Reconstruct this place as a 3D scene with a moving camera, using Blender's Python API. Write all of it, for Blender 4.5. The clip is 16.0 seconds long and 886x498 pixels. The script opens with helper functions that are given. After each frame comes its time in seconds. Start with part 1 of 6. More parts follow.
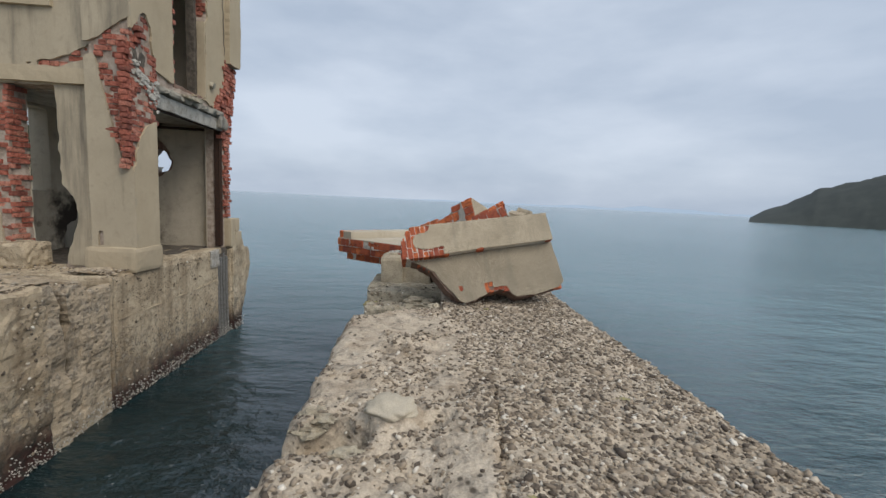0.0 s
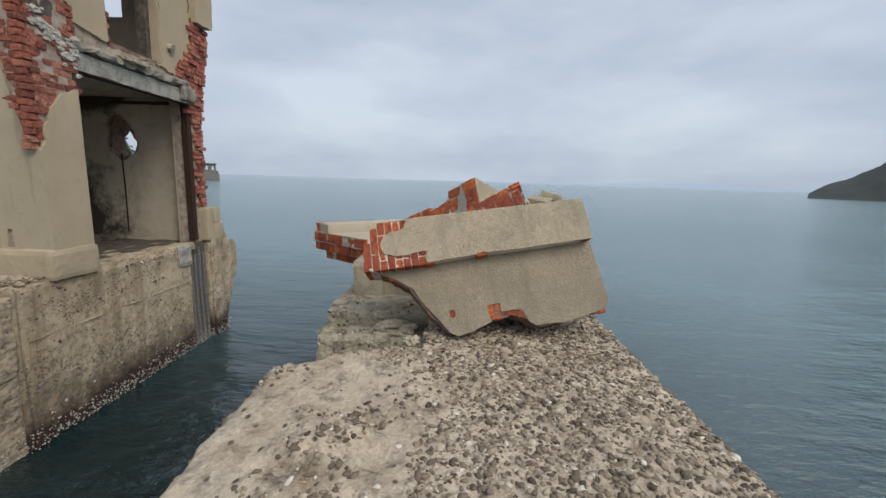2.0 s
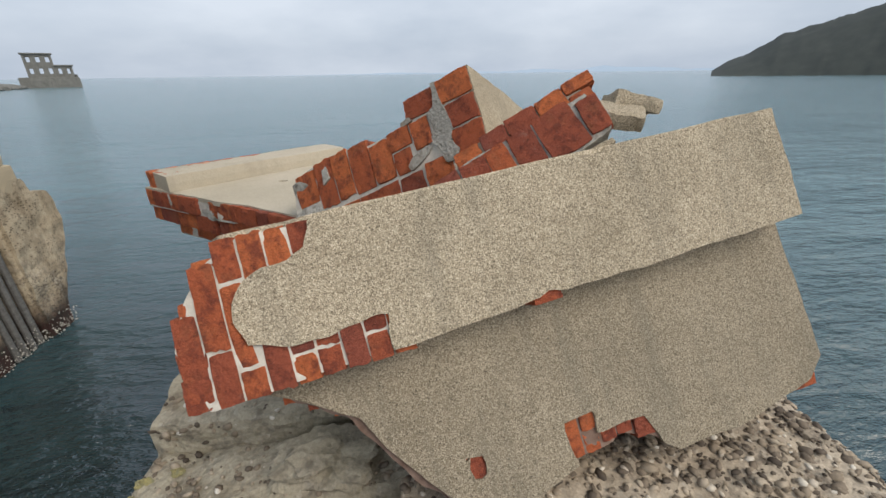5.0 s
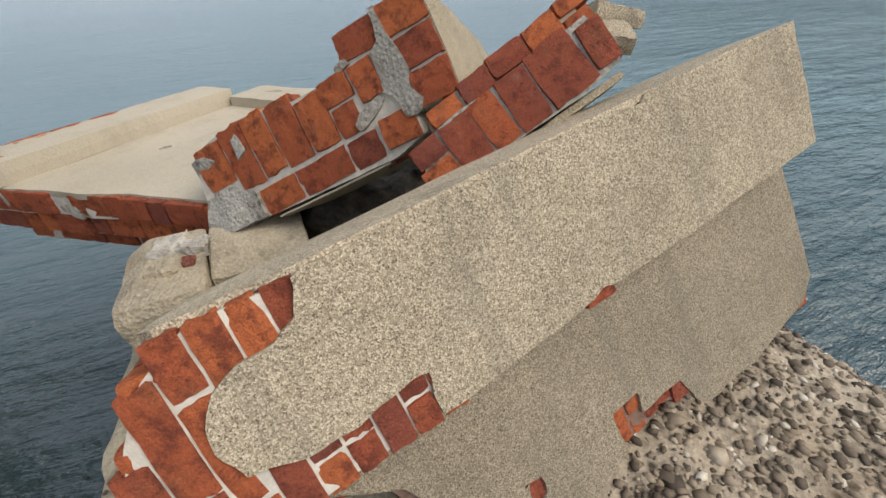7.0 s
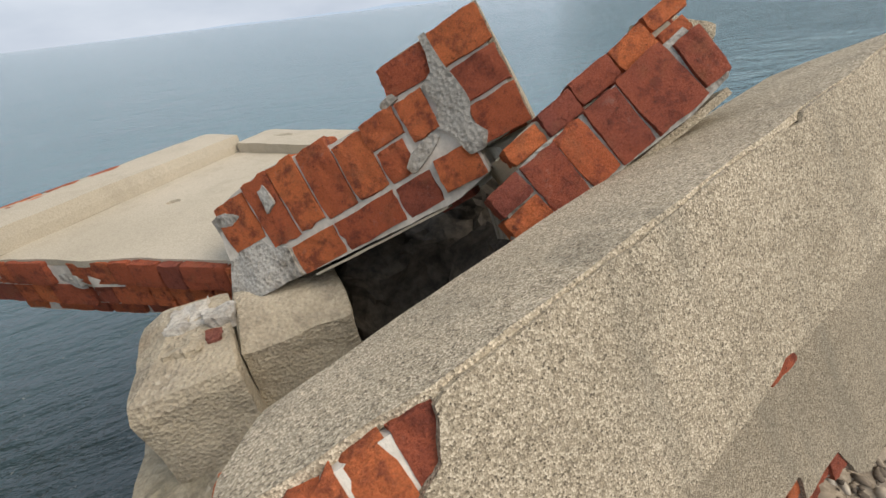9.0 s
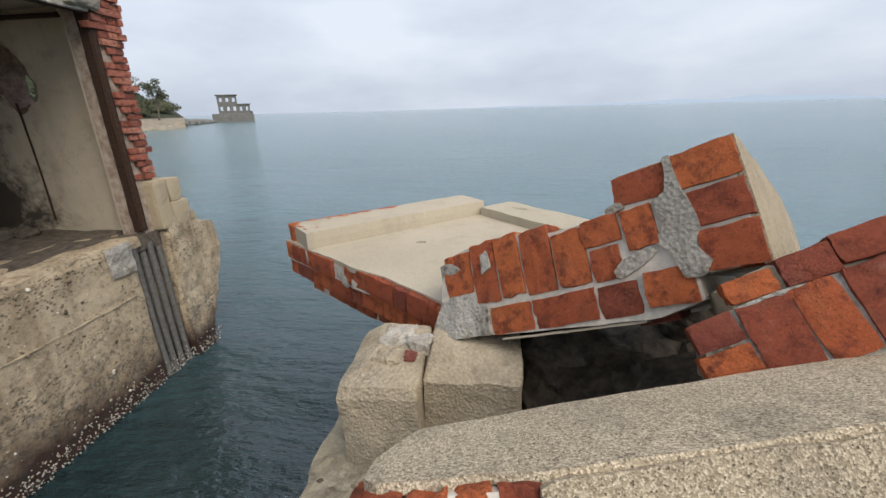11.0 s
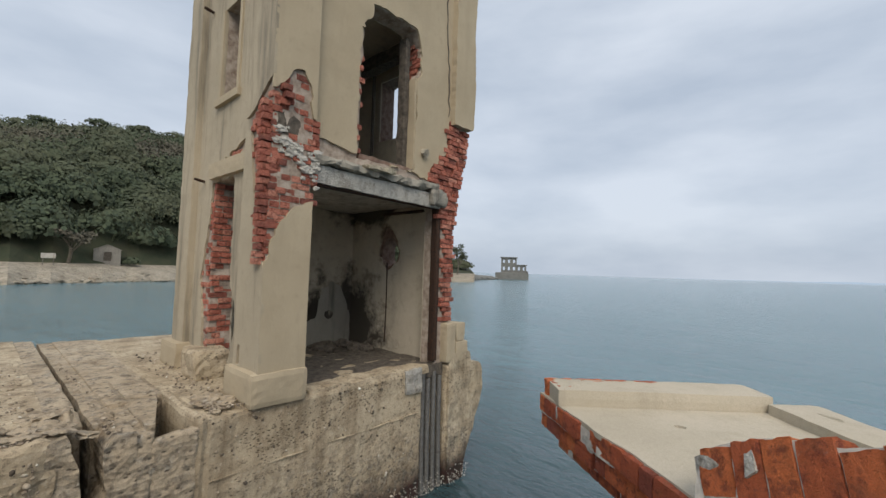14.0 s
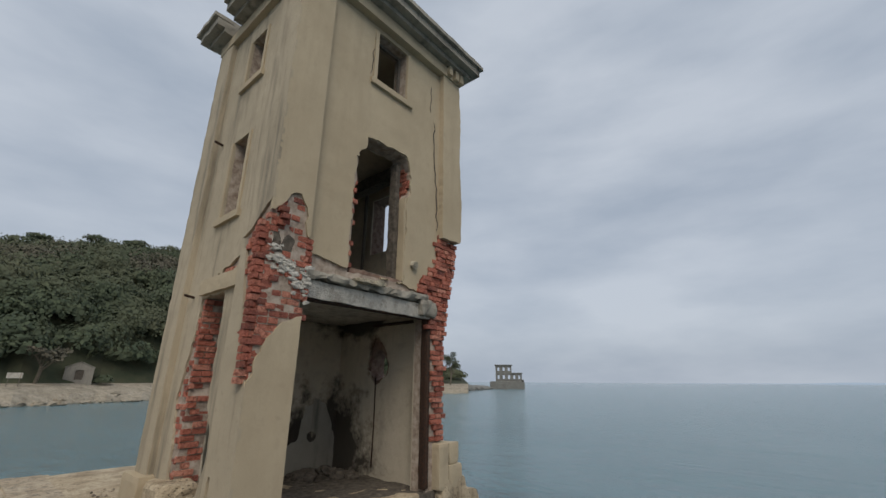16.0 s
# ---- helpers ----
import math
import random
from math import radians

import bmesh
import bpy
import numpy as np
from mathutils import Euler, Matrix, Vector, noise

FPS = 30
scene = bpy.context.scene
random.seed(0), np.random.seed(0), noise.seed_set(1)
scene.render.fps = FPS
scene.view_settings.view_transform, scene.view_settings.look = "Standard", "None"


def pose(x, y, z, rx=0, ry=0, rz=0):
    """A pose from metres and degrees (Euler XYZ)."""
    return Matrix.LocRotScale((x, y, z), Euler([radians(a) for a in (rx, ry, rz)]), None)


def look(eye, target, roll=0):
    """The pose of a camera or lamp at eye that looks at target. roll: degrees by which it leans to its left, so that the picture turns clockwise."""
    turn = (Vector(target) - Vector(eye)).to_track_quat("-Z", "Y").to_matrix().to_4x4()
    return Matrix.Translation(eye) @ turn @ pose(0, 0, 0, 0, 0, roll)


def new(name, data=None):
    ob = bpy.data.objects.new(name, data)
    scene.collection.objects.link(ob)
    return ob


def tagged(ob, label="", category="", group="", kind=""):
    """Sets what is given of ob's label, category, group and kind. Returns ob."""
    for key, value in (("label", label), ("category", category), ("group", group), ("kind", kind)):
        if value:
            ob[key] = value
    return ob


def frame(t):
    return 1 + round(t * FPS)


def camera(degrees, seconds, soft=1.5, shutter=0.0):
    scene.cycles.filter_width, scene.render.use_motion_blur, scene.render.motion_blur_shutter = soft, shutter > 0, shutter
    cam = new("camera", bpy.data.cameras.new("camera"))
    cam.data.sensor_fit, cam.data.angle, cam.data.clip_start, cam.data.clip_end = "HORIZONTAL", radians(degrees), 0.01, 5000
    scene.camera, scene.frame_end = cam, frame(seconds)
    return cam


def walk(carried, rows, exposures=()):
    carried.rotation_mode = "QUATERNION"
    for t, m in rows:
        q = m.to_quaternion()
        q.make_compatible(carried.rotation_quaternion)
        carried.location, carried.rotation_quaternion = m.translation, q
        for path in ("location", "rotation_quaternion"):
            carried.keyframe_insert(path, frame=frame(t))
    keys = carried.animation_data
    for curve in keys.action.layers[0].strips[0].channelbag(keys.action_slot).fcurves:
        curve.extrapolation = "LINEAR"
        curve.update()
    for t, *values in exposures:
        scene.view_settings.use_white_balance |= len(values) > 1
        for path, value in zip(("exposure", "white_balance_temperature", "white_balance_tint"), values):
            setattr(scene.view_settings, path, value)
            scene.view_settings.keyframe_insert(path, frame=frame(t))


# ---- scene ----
cam = camera(94.3, 16.0)
PATH = [
    (0, (-0.178, 0.332, 1.131), (-0.049, 2.314, 0.899), 2.9),
    (0.5, (-0.018, 0.616, 1.143), (0.036, 2.6, 0.892), 2.3),
    (1, (0.092, 1.067, 1.118), (0.151, 3.044, 0.817), 1.7),
    (1.5, (0.198, 1.426, 1.16), (0.237, 3.4, 0.84), 1.5),
    (2, (0.295, 1.835, 1.155), (0.264, 3.808, 0.827), 1.8),
    (2.5, (0.286, 2.247, 1.145), (0.193, 4.213, 0.79), 1.5),
    (3, (0.274, 2.677, 1.11), (0.141, 4.634, 0.723), 1.2),
    (3.5, (0.256, 3.026, 1.13), (0.116, 4.974, 0.698), 0.6),
    (4, (0.18, 3.436, 1.122), (0.141, 5.37, 0.612), 0.1),
    (4.5, (0.132, 3.718, 1.096), (0.263, 5.616, 0.481), 0.1),
    (4.7, (0.128, 3.839, 1.119), (0.33, 5.706, 0.431), -0.3),
    (6.8, (-0.005, 4.392, 1.246), (0.618, 5.932, 0.133), -2.9),
    (7, (-0.023, 4.404, 1.231), (0.612, 5.915, 0.084), -3.7),
    (7.5, (-0.067, 4.481, 1.173), (0.593, 5.948, -0.015), -5.0),
    (8, (-0.089, 4.623, 1.158), (0.598, 6.097, -0.005), -5.6),
    (8.2, (-0.099, 4.649, 1.154), (0.599, 6.137, 0.015), -6.0),
    (10.3, (-0.174, 4.701, 1.29), (0.223, 6.492, 0.492), -4.6),
    (10.5, (-0.176, 4.687, 1.286), (0.081, 6.521, 0.532), -3.6),
    (11, (-0.113, 4.582, 1.27), (-0.328, 6.463, 0.624), -1.5),
    (11.5, (-0.081, 4.482, 1.251), (-0.727, 6.293, 0.7), 0.3),
    (12, (-0.034, 4.373, 1.253), (-1.108, 6.002, 0.815), 1.5),
    (12.5, (-0.014, 4.308, 1.279), (-1.305, 5.804, 0.97), 2.9),
    (13, (0.004, 4.295, 1.299), (-1.339, 5.768, 1.135), 3.1),
    (13.5, (0.013, 4.281, 1.317), (-1.32, 5.771, 1.282), 2.6),
    (14, (0.03, 4.264, 1.339), (-1.293, 5.76, 1.445), 1.8),
    (14.5, (0.032, 4.257, 1.345), (-1.272, 5.755, 1.581), 1.2),
    (15, (0.039, 4.255, 1.355), (-1.241, 5.743, 1.739), 0.6),
    (15.5, (0.05, 4.244, 1.371), (-1.209, 5.714, 1.876), 0.4),
    (16, (0.091, 4.228, 1.382), (-1.145, 5.676, 1.995), 0.4),
]
EXPOSURE = [(0, 0.1, 6300, 10), (2, 0.1, 6400, 10), (4.7, 0.22, 6500, 10), (6.8, 0.36, 6650, 11), (8.2, 0.38, 6700, 11), (11, 0.37, 6600, 12), (13, 0.36, 6600, 12), (14, 0.17, 6500, 10), (15, 0.0, 6500, 10), (16, -0.2, 6500, 10)]
walk(cam, [(t, look(eye, target, roll)) for t, eye, target, roll in PATH], EXPOSURE)

# ---- sky and sun ----
SUN_EL, SUN_AZ = radians(48), radians(135)
world = bpy.data.worlds.new("overcast_sky")
scene.world = world
world.use_nodes = True
wn, wl = world.node_tree.nodes, world.node_tree.links
wbg = wn["Background"]
sky = wn.new("ShaderNodeTexSky")
sky.sky_type = "NISHITA"
sky.sun_disc = False
sky.sun_elevation, sky.sun_rotation = SUN_EL, SUN_AZ
sky.dust_density = 4.0
skyx = wn.new("ShaderNodeMix")
skyx.data_type, skyx.blend_type = "RGBA", "MULTIPLY"
skyx.inputs[0].default_value = 1.0
wl.new(sky.outputs[0], skyx.inputs[6])
skyx.inputs[7].default_value = (0.1, 0.1, 0.1, 1)
wtc = wn.new("ShaderNodeTexCoord")
wmap = wn.new("ShaderNodeMapping")
wmap.inputs["Scale"].default_value = (1.0, 1.0, 3.0)
wl.new(wtc.outputs["Generated"], wmap.inputs[0])
cl1 = wn.new("ShaderNodeTexNoise")
cl1.inputs["Scale"].default_value, cl1.inputs["Detail"].default_value = 1.9, 7
cl1.inputs["Roughness"].default_value = 0.52
wl.new(wmap.outputs[0], cl1.inputs["Vector"])
clr = wn.new("ShaderNodeValToRGB")
clr.color_ramp.elements[0].position, clr.color_ramp.elements[0].color = 0.36, (0.455, 0.525, 0.625, 1)
clr.color_ramp.elements[1].position, clr.color_ramp.elements[1].color = 0.66, (0.655, 0.715, 0.80, 1)
wl.new(cl1.outputs["Fac"], clr.inputs[0])
wmx = wn.new("ShaderNodeMix")
wmx.data_type = "RGBA"
wmx.inputs[0].default_value = 0.88
wl.new(skyx.outputs[2], wmx.inputs[6])
wl.new(clr.outputs[0], wmx.inputs[7])
wl.new(wmx.outputs[2], wbg.inputs[0])
wbg.inputs[1].default_value = 1.0
sun = new("sun", bpy.data.lights.new("sun", "SUN"))
sun.data.energy, sun.data.angle, sun.data.color = 2.15, radians(42), (1.0, 0.9, 0.77)
sun.rotation_euler = Vector((math.sin(SUN_AZ) * math.cos(SUN_EL), math.cos(SUN_AZ) * math.cos(SUN_EL), math.sin(SUN_EL))).to_track_quat("Z", "Y").to_euler()

# ---- materials ----


class Nodes:
    """A small builder for one procedural material."""

    def __init__(self, name, rough=0.85, metal=0.0, spec=0.3):
        self.m = bpy.data.materials.new(name)
        self.m.use_nodes = True
        self.n, self.l = self.m.node_tree.nodes, self.m.node_tree.links
        self.b = self.n["Principled BSDF"]
        self.b.inputs["Roughness"].default_value = rough
        self.b.inputs["Metallic"].default_value = metal
        self.b.inputs["Specular IOR Level"].default_value = spec
        self.tc = self.n.new("ShaderNodeTexCoord").outputs["Object"]

    def scaled(self, sc):
        mp = self.n.new("ShaderNodeMapping")
        mp.inputs["Scale"].default_value = sc
        self.l.new(self.tc, mp.inputs[0])
        return mp.outputs[0]

    def noise(self, scale, detail=4, rough=0.6, vec=None):
        t = self.n.new("ShaderNodeTexNoise")
        t.inputs["Scale"].default_value, t.inputs["Detail"].default_value = scale, detail
        t.inputs["Roughness"].default_value = rough
        self.l.new(vec or self.tc, t.inputs["Vector"])
        return t.outputs["Fac"]

    def cells(self, scale, out="Color", rand=1.0, vec=None):
        t = self.n.new("ShaderNodeTexVoronoi")
        t.inputs["Scale"].default_value, t.inputs["Randomness"].default_value = scale, rand
        self.l.new(vec or self.tc, t.inputs["Vector"])
        return t.outputs[out]

    def ramp(self, fac, *stops):
        r = self.n.new("ShaderNodeValToRGB")
        e = r.color_ramp.elements
        while len(e) < len(stops):
            e.new(0.5)
        for el, (p, c) in zip(e, stops):
            el.position = p
            el.color = (*c, 1) if isinstance(c, tuple) else (c, c, c, 1)
        self.l.new(fac, r.inputs[0])
        return r.outputs[0]

    def mix(self, fac, a, b, mode="MIX"):
        x = self.n.new("ShaderNodeMix")
        x.data_type, x.blend_type = "RGBA", mode
        for sock, val in ((x.inputs[0], fac), (x.inputs[6], a), (x.inputs[7], b)):
            if isinstance(val, tuple):
                sock.default_value = (*val, 1)
            elif isinstance(val, (int, float)):
                sock.default_value = val
            else:
                self.l.new(val, sock)
        return x.outputs[2]

    def bump(self, *layers):
        prev = None
        for height, strength, dist in layers:
            bp = self.n.new("ShaderNodeBump")
            bp.inputs["Strength"].default_value, bp.inputs["Distance"].default_value = strength, dist
            self.l.new(height, bp.inputs["Height"])
            if prev:
                self.l.new(prev, bp.inputs["Normal"])
            prev = bp.outputs[0]
        self.l.new(prev, self.b.inputs["Normal"])

    def done(self, col):
        self.l.new(col, self.b.inputs["Base Color"])
        return self.m


def plaster_mat(name, base, dark, pale, streak=1.0):
    """Weathered cement render: fine sand grain, cloudy stains and vertical run-off streaks."""
    k = Nodes(name, 0.9)
    big = k.noise(0.9, 5)
    run = k.noise(3.0, 5, 0.65, k.scaled((1.6, 1.6, 0.16)))
    grain = k.noise(170, 3, 0.7)
    mid = k.noise(11, 6, 0.7)
    c = k.mix(k.ramp(big, (0.36, 0.0), (0.68, 1.0)), base, pale)
    c = k.mix(k.ramp(run, (0.5, 0.0), (0.74, 0.75 * streak)), c, dark)
    c = k.mix(k.ramp(mid, (0.56, 0.0), (0.8, 0.4)), c, dark)
    c = k.mix(0.5, c, k.ramp(grain, (0.3, 0.6), (0.7, 1.25)), "MULTIPLY")
    k.bump((mid, 0.25, 0.01), (grain, 0.3, 0.003))
    return k.done(c)


def grit_mat(name, tone=1.0):
    """Sand-washed render: millimetre grains of many tones with dark chips and clouded patches."""
    k = Nodes(name, 0.92)
    grains = k.cells(380)
    sep = k.n.new("ShaderNodeSeparateColor")
    k.l.new(grains, sep.inputs[0])
    c = k.ramp(sep.outputs[0], (0.0, (0.09 * tone, 0.074 * tone, 0.053 * tone)), (0.14, (0.26 * tone, 0.218 * tone, 0.153 * tone)),
               (0.6, (0.325 * tone, 0.276 * tone, 0.199 * tone)), (1.0, (0.55 * tone, 0.48 * tone, 0.365 * tone)))
    big = k.noise(2.6, 6, 0.65)
    c = k.mix(k.ramp(big, (0.42, 0.0), (0.7, 0.6)), c, k.mix(0.5, c, (0.30, 0.29, 0.25), "MULTIPLY"))
    run = k.noise(5, 4, 0.6, k.scaled((2.2, 1, 0.35)))
    c = k.mix(k.ramp(run, (0.5, 0.0), (0.72, 0.45)), c, (0.17, 0.155, 0.12))
    speck = k.n.new("ShaderNodeSeparateColor")
    k.l.new(k.cells(250), speck.inputs[0])
    c = k.mix(k.ramp(speck.outputs[1], (0.88, 0.0), (0.9, 0.5)), c, (0.11, 0.09, 0.065))
    c = k.mix(k.ramp(speck.outputs[1], (0.08, 0.25), (0.11, 0.0)), c, (0.6 * tone, 0.54 * tone, 0.42 * tone))
    pit = k.cells(38, "Distance")
    c = k.mix(k.ramp(pit, (0.035, 1.0), (0.07, 0.0)), c, (0.03, 0.027, 0.022))
    k.bump((k.cells(380, "Distance"), 0.5, 0.003), (k.noise(14, 5), 0.25, 0.01))
    return k.done(c)


def aggregate_mat(name, base, dark, pale, scale=34, wet=0.0, stone=0.8, pitted=1.0):
    """Old cast concrete with washed-out pebbles, pits and lime stains."""
    k = Nodes(name, 0.92 - wet)
    peb = k.cells(scale)
    sep = k.n.new("ShaderNodeSeparateColor")
    k.l.new(peb, sep.inputs[0])
    dist = k.cells(scale, "Distance")
    lump = k.noise(7.5, 9, 0.72)
    big = k.noise(0.8, 5)
    fine = k.noise(90, 4, 0.7)
    stones = k.ramp(sep.outputs[0], (0.0, (0.075, 0.062, 0.05)), (0.45, (0.17, 0.145, 0.115)), (0.8, (0.27, 0.24, 0.19)), (1.0, (0.42, 0.39, 0.33)))
    c = k.mix(k.ramp(big, (0.36, 0.0), (0.66, 1.0)), base, pale)
    c = k.mix(k.ramp(lump, (0.47, 0.0), (0.64, stone)), c, stones)
    c = k.mix(k.ramp(k.noise(2.1, 6, 0.7, k.scaled((1, 1, 0.5))), (0.53, 0.0), (0.72, 0.8)), c, dark)
    pit = k.cells(13, "Distance", 1.0, k.scaled((1.0, 0.75, 1.5)))
    pits = k.ramp(pit, (0.12, pitted), (0.22, 0.0))
    c = k.mix(pits, c, (0.085, 0.07, 0.052))
    c = k.mix(k.ramp(k.noise(2.2, 5, 0.6, k.scaled((1.3, 1.3, 0.12))), (0.54, 0.0), (0.7, 0.55)), c, (0.17, 0.115, 0.062))
    c = k.mix(0.55, c, k.ramp(fine, (0.3, 0.55), (0.72, 1.3)), "MULTIPLY")
    k.bump((lump, 0.55, 0.03), (pit, 0.5 * pitted, 0.03), (dist, 0.5, 0.012), (fine, 0.5, 0.006))
    return k.done(c)


def quay_mat(name, base, dark, pale):
    """Board-marked cast concrete: smooth above, washed out to pebbles below, brown runs, weed at the tide line."""
    k = Nodes(name, 0.88)
    sep = k.n.new("ShaderNodeSeparateXYZ")
    k.l.new(k.tc, sep.inputs[0])
    z = sep.outputs["Z"]
    wob = k.n.new("ShaderNodeMath")
    wob.operation = "MULTIPLY_ADD"
    k.l.new(k.noise(2.3, 6, 0.65), wob.inputs[0])
    wob.inputs[1].default_value = 0.7
    k.l.new(z, wob.inputs[2])
    mp = k.n.new("ShaderNodeMapRange")
    mp.inputs["From Min"].default_value, mp.inputs["From Max"].default_value = -0.75, -0.2
    mp.inputs["To Min"].default_value, mp.inputs["To Max"].default_value = 1.0, 0.0
    k.l.new(wob.outputs[0], mp.inputs["Value"])
    washed = mp.outputs[0]
    mp2 = k.n.new("ShaderNodeMapRange")
    mp2.inputs["From Min"].default_value, mp2.inputs["From Max"].default_value = -1.25, -0.85
    mp2.inputs["To Min"].default_value, mp2.inputs["To Max"].default_value = 1.0, 0.0
    k.l.new(wob.outputs[0], mp2.inputs["Value"])
    weed = mp2.outputs[0]
    lump_n = k.noise(9, 9, 0.72)
    fine = k.noise(110, 4, 0.7)
    stone_c = k.cells(34)
    sc = k.n.new("ShaderNodeSeparateColor")
    k.l.new(stone_c, sc.inputs[0])
    stones = k.ramp(sc.outputs[0], (0.0, (0.09, 0.075, 0.058)), (0.5, (0.2, 0.17, 0.13)), (1.0, (0.4, 0.36, 0.29)))
    col = k.mix(k.ramp(k.noise(0.9, 5), (0.36, 0.0), (0.66, 1.0)), base, pale)
    col = k.mix(k.ramp(k.noise(2.4, 5, 0.6, k.scaled((1.4, 1.4, 0.1))), (0.48, 0.0), (0.68, 0.7)), col, dark)
    col = k.mix(k.ramp(k.noise(3.0, 7, 0.7), (0.48, 0.0), (0.7, 0.7)), col, dark)
    rough = k.noise(16, 9, 0.75)
    col = k.mix(k.ramp(rough, (0.53, 0.0), (0.63, 0.6)), col, (0.1, 0.077, 0.052))
    col = k.mix(k.ramp(rough, (0.33, 0.6), (0.44, 0.0)), col, (0.56, 0.5, 0.39))
    spot = k.mix(1.0, washed, k.ramp(lump_n, (0.46, 0.0), (0.58, 0.85)), "MULTIPLY")
    col = k.mix(spot, col, stones)
    pit = k.cells(17, "Distance")
    col = k.mix(k.ramp(pit, (0.06, 0.8), (0.11, 0.0)), col, (0.06, 0.05, 0.038))
    pit2 = k.cells(27, "Distance", 1.0, k.scaled((0.8, 0.8, 1.5)))
    band = k.ramp(k.noise(1.5, 5, 0.65, k.scaled((0.6, 0.6, 2.0))), (0.47, 0.0), (0.56, 1.0))
    pits = k.mix(1.0, band, k.ramp(pit2, (0.2, 1.0), (0.33, 0.0)), "MULTIPLY")
    col = k.mix(k.mix(0.25, pits, (0, 0, 0)), col, (0.075, 0.06, 0.042))
    col = k.mix(0.5, col, k.ramp(fine, (0.3, 0.6), (0.72, 1.25)), "MULTIPLY")
    col = k.mix(weed, col, k.mix(k.ramp(lump_n, (0.45, 0.0), (0.6, 1.0)), (0.05, 0.024, 0.02), (0.035, 0.032, 0.026)))
    k.bump((k.mix(1.0, lump_n, k.ramp(washed, (0.0, 0.25), (1.0, 1.0)), "MULTIPLY"), 0.7, 0.04), (rough, 0.6, 0.015), (k.ramp(pits, (0.0, 1.0), (1.0, 0.0)), 0.7, 0.012), (fine, 0.4, 0.005))
    return k.done(col)


def brick_mat(name, lo, mid, hi):
    """Fired clay: each brick its own tone, dark pitted and broken faces, lime smears."""
    k = Nodes(name, 0.88)
    info = k.n.new("ShaderNodeObjectInfo").outputs["Random"]
    off = k.n.new("ShaderNodeVectorMath")
    off.operation = "ADD"
    big = k.n.new("ShaderNodeMath")
    big.operation = "MULTIPLY"
    big.inputs[1].default_value = 37.0
    k.l.new(info, big.inputs[0])
    where = k.n.new("ShaderNodeVectorMath")
    where.operation = "SCALE"
    where.inputs[3].default_value = 10.0
    k.l.new(k.n.new("ShaderNodeNewGeometry").outputs["Position"], where.inputs[0])
    k.l.new(where.outputs[0], off.inputs[0])
    k.l.new(big.outputs[0], off.inputs[1])
    k.tc = off.outputs[0]
    rnd = k.n.new("ShaderNodeObjectInfo").outputs["Random"]
    c = k.ramp(rnd, (0.0, lo), (0.5, mid), (1.0, hi))
    chew = k.noise(1.9, 9, 0.72)
    c = k.mix(k.ramp(k.noise(0.7, 5), (0.45, 0.0), (0.65, 0.45)), c, mid)
    c = k.mix(k.ramp(chew, (0.5, 0.0), (0.62, 0.75)), c, (0.17, 0.045, 0.032))
    c = k.mix(k.ramp(k.noise(1.3, 6), (0.54, 0.0), (0.72, 0.5)), c, (0.31, 0.13, 0.065))
    pores = k.noise(5.5, 9, 0.8)
    c = k.mix(k.ramp(pores, (0.57, 0.0), (0.66, 0.85)), c, (0.05, 0.02, 0.016))
    c = k.mix(k.ramp(k.noise(1.1, 7, 0.78), (0.62, 0.0), (0.74, 0.5)), c, (0.44, 0.33, 0.28))
    fine = k.noise(22, 3)
    c = k.mix(0.5, c, k.ramp(fine, (0.3, 0.6), (0.7, 1.3)), "MULTIPLY")
    k.bump((chew, 0.9, 0.03), (pores, 0.7, 0.014), (fine, 0.6, 0.005))
    return k.done(c)


def plain_mat(name, base, var, rough=0.7, metal=0.0, scale=20, spec=0.3):
    k = Nodes(name, rough, metal, spec)
    a, b = k.noise(scale, 6, 0.7), k.noise(scale * 7, 3)
    c = k.mix(k.ramp(a, (0.38, 0.0), (0.66, 1.0)), base, var)
    k.bump((a, 0.4, 0.01), (b, 0.3, 0.003))
    return k.done(c)


PLASTER = plaster_mat("tan_render", (0.39, 0.325, 0.225), (0.25, 0.21, 0.148), (0.45, 0.38, 0.268), 0.35)
PLASTER_WET = plaster_mat("rain_streaked_render", (0.36, 0.31, 0.225), (0.13, 0.115, 0.09), (0.44, 0.38, 0.28), 1.15)


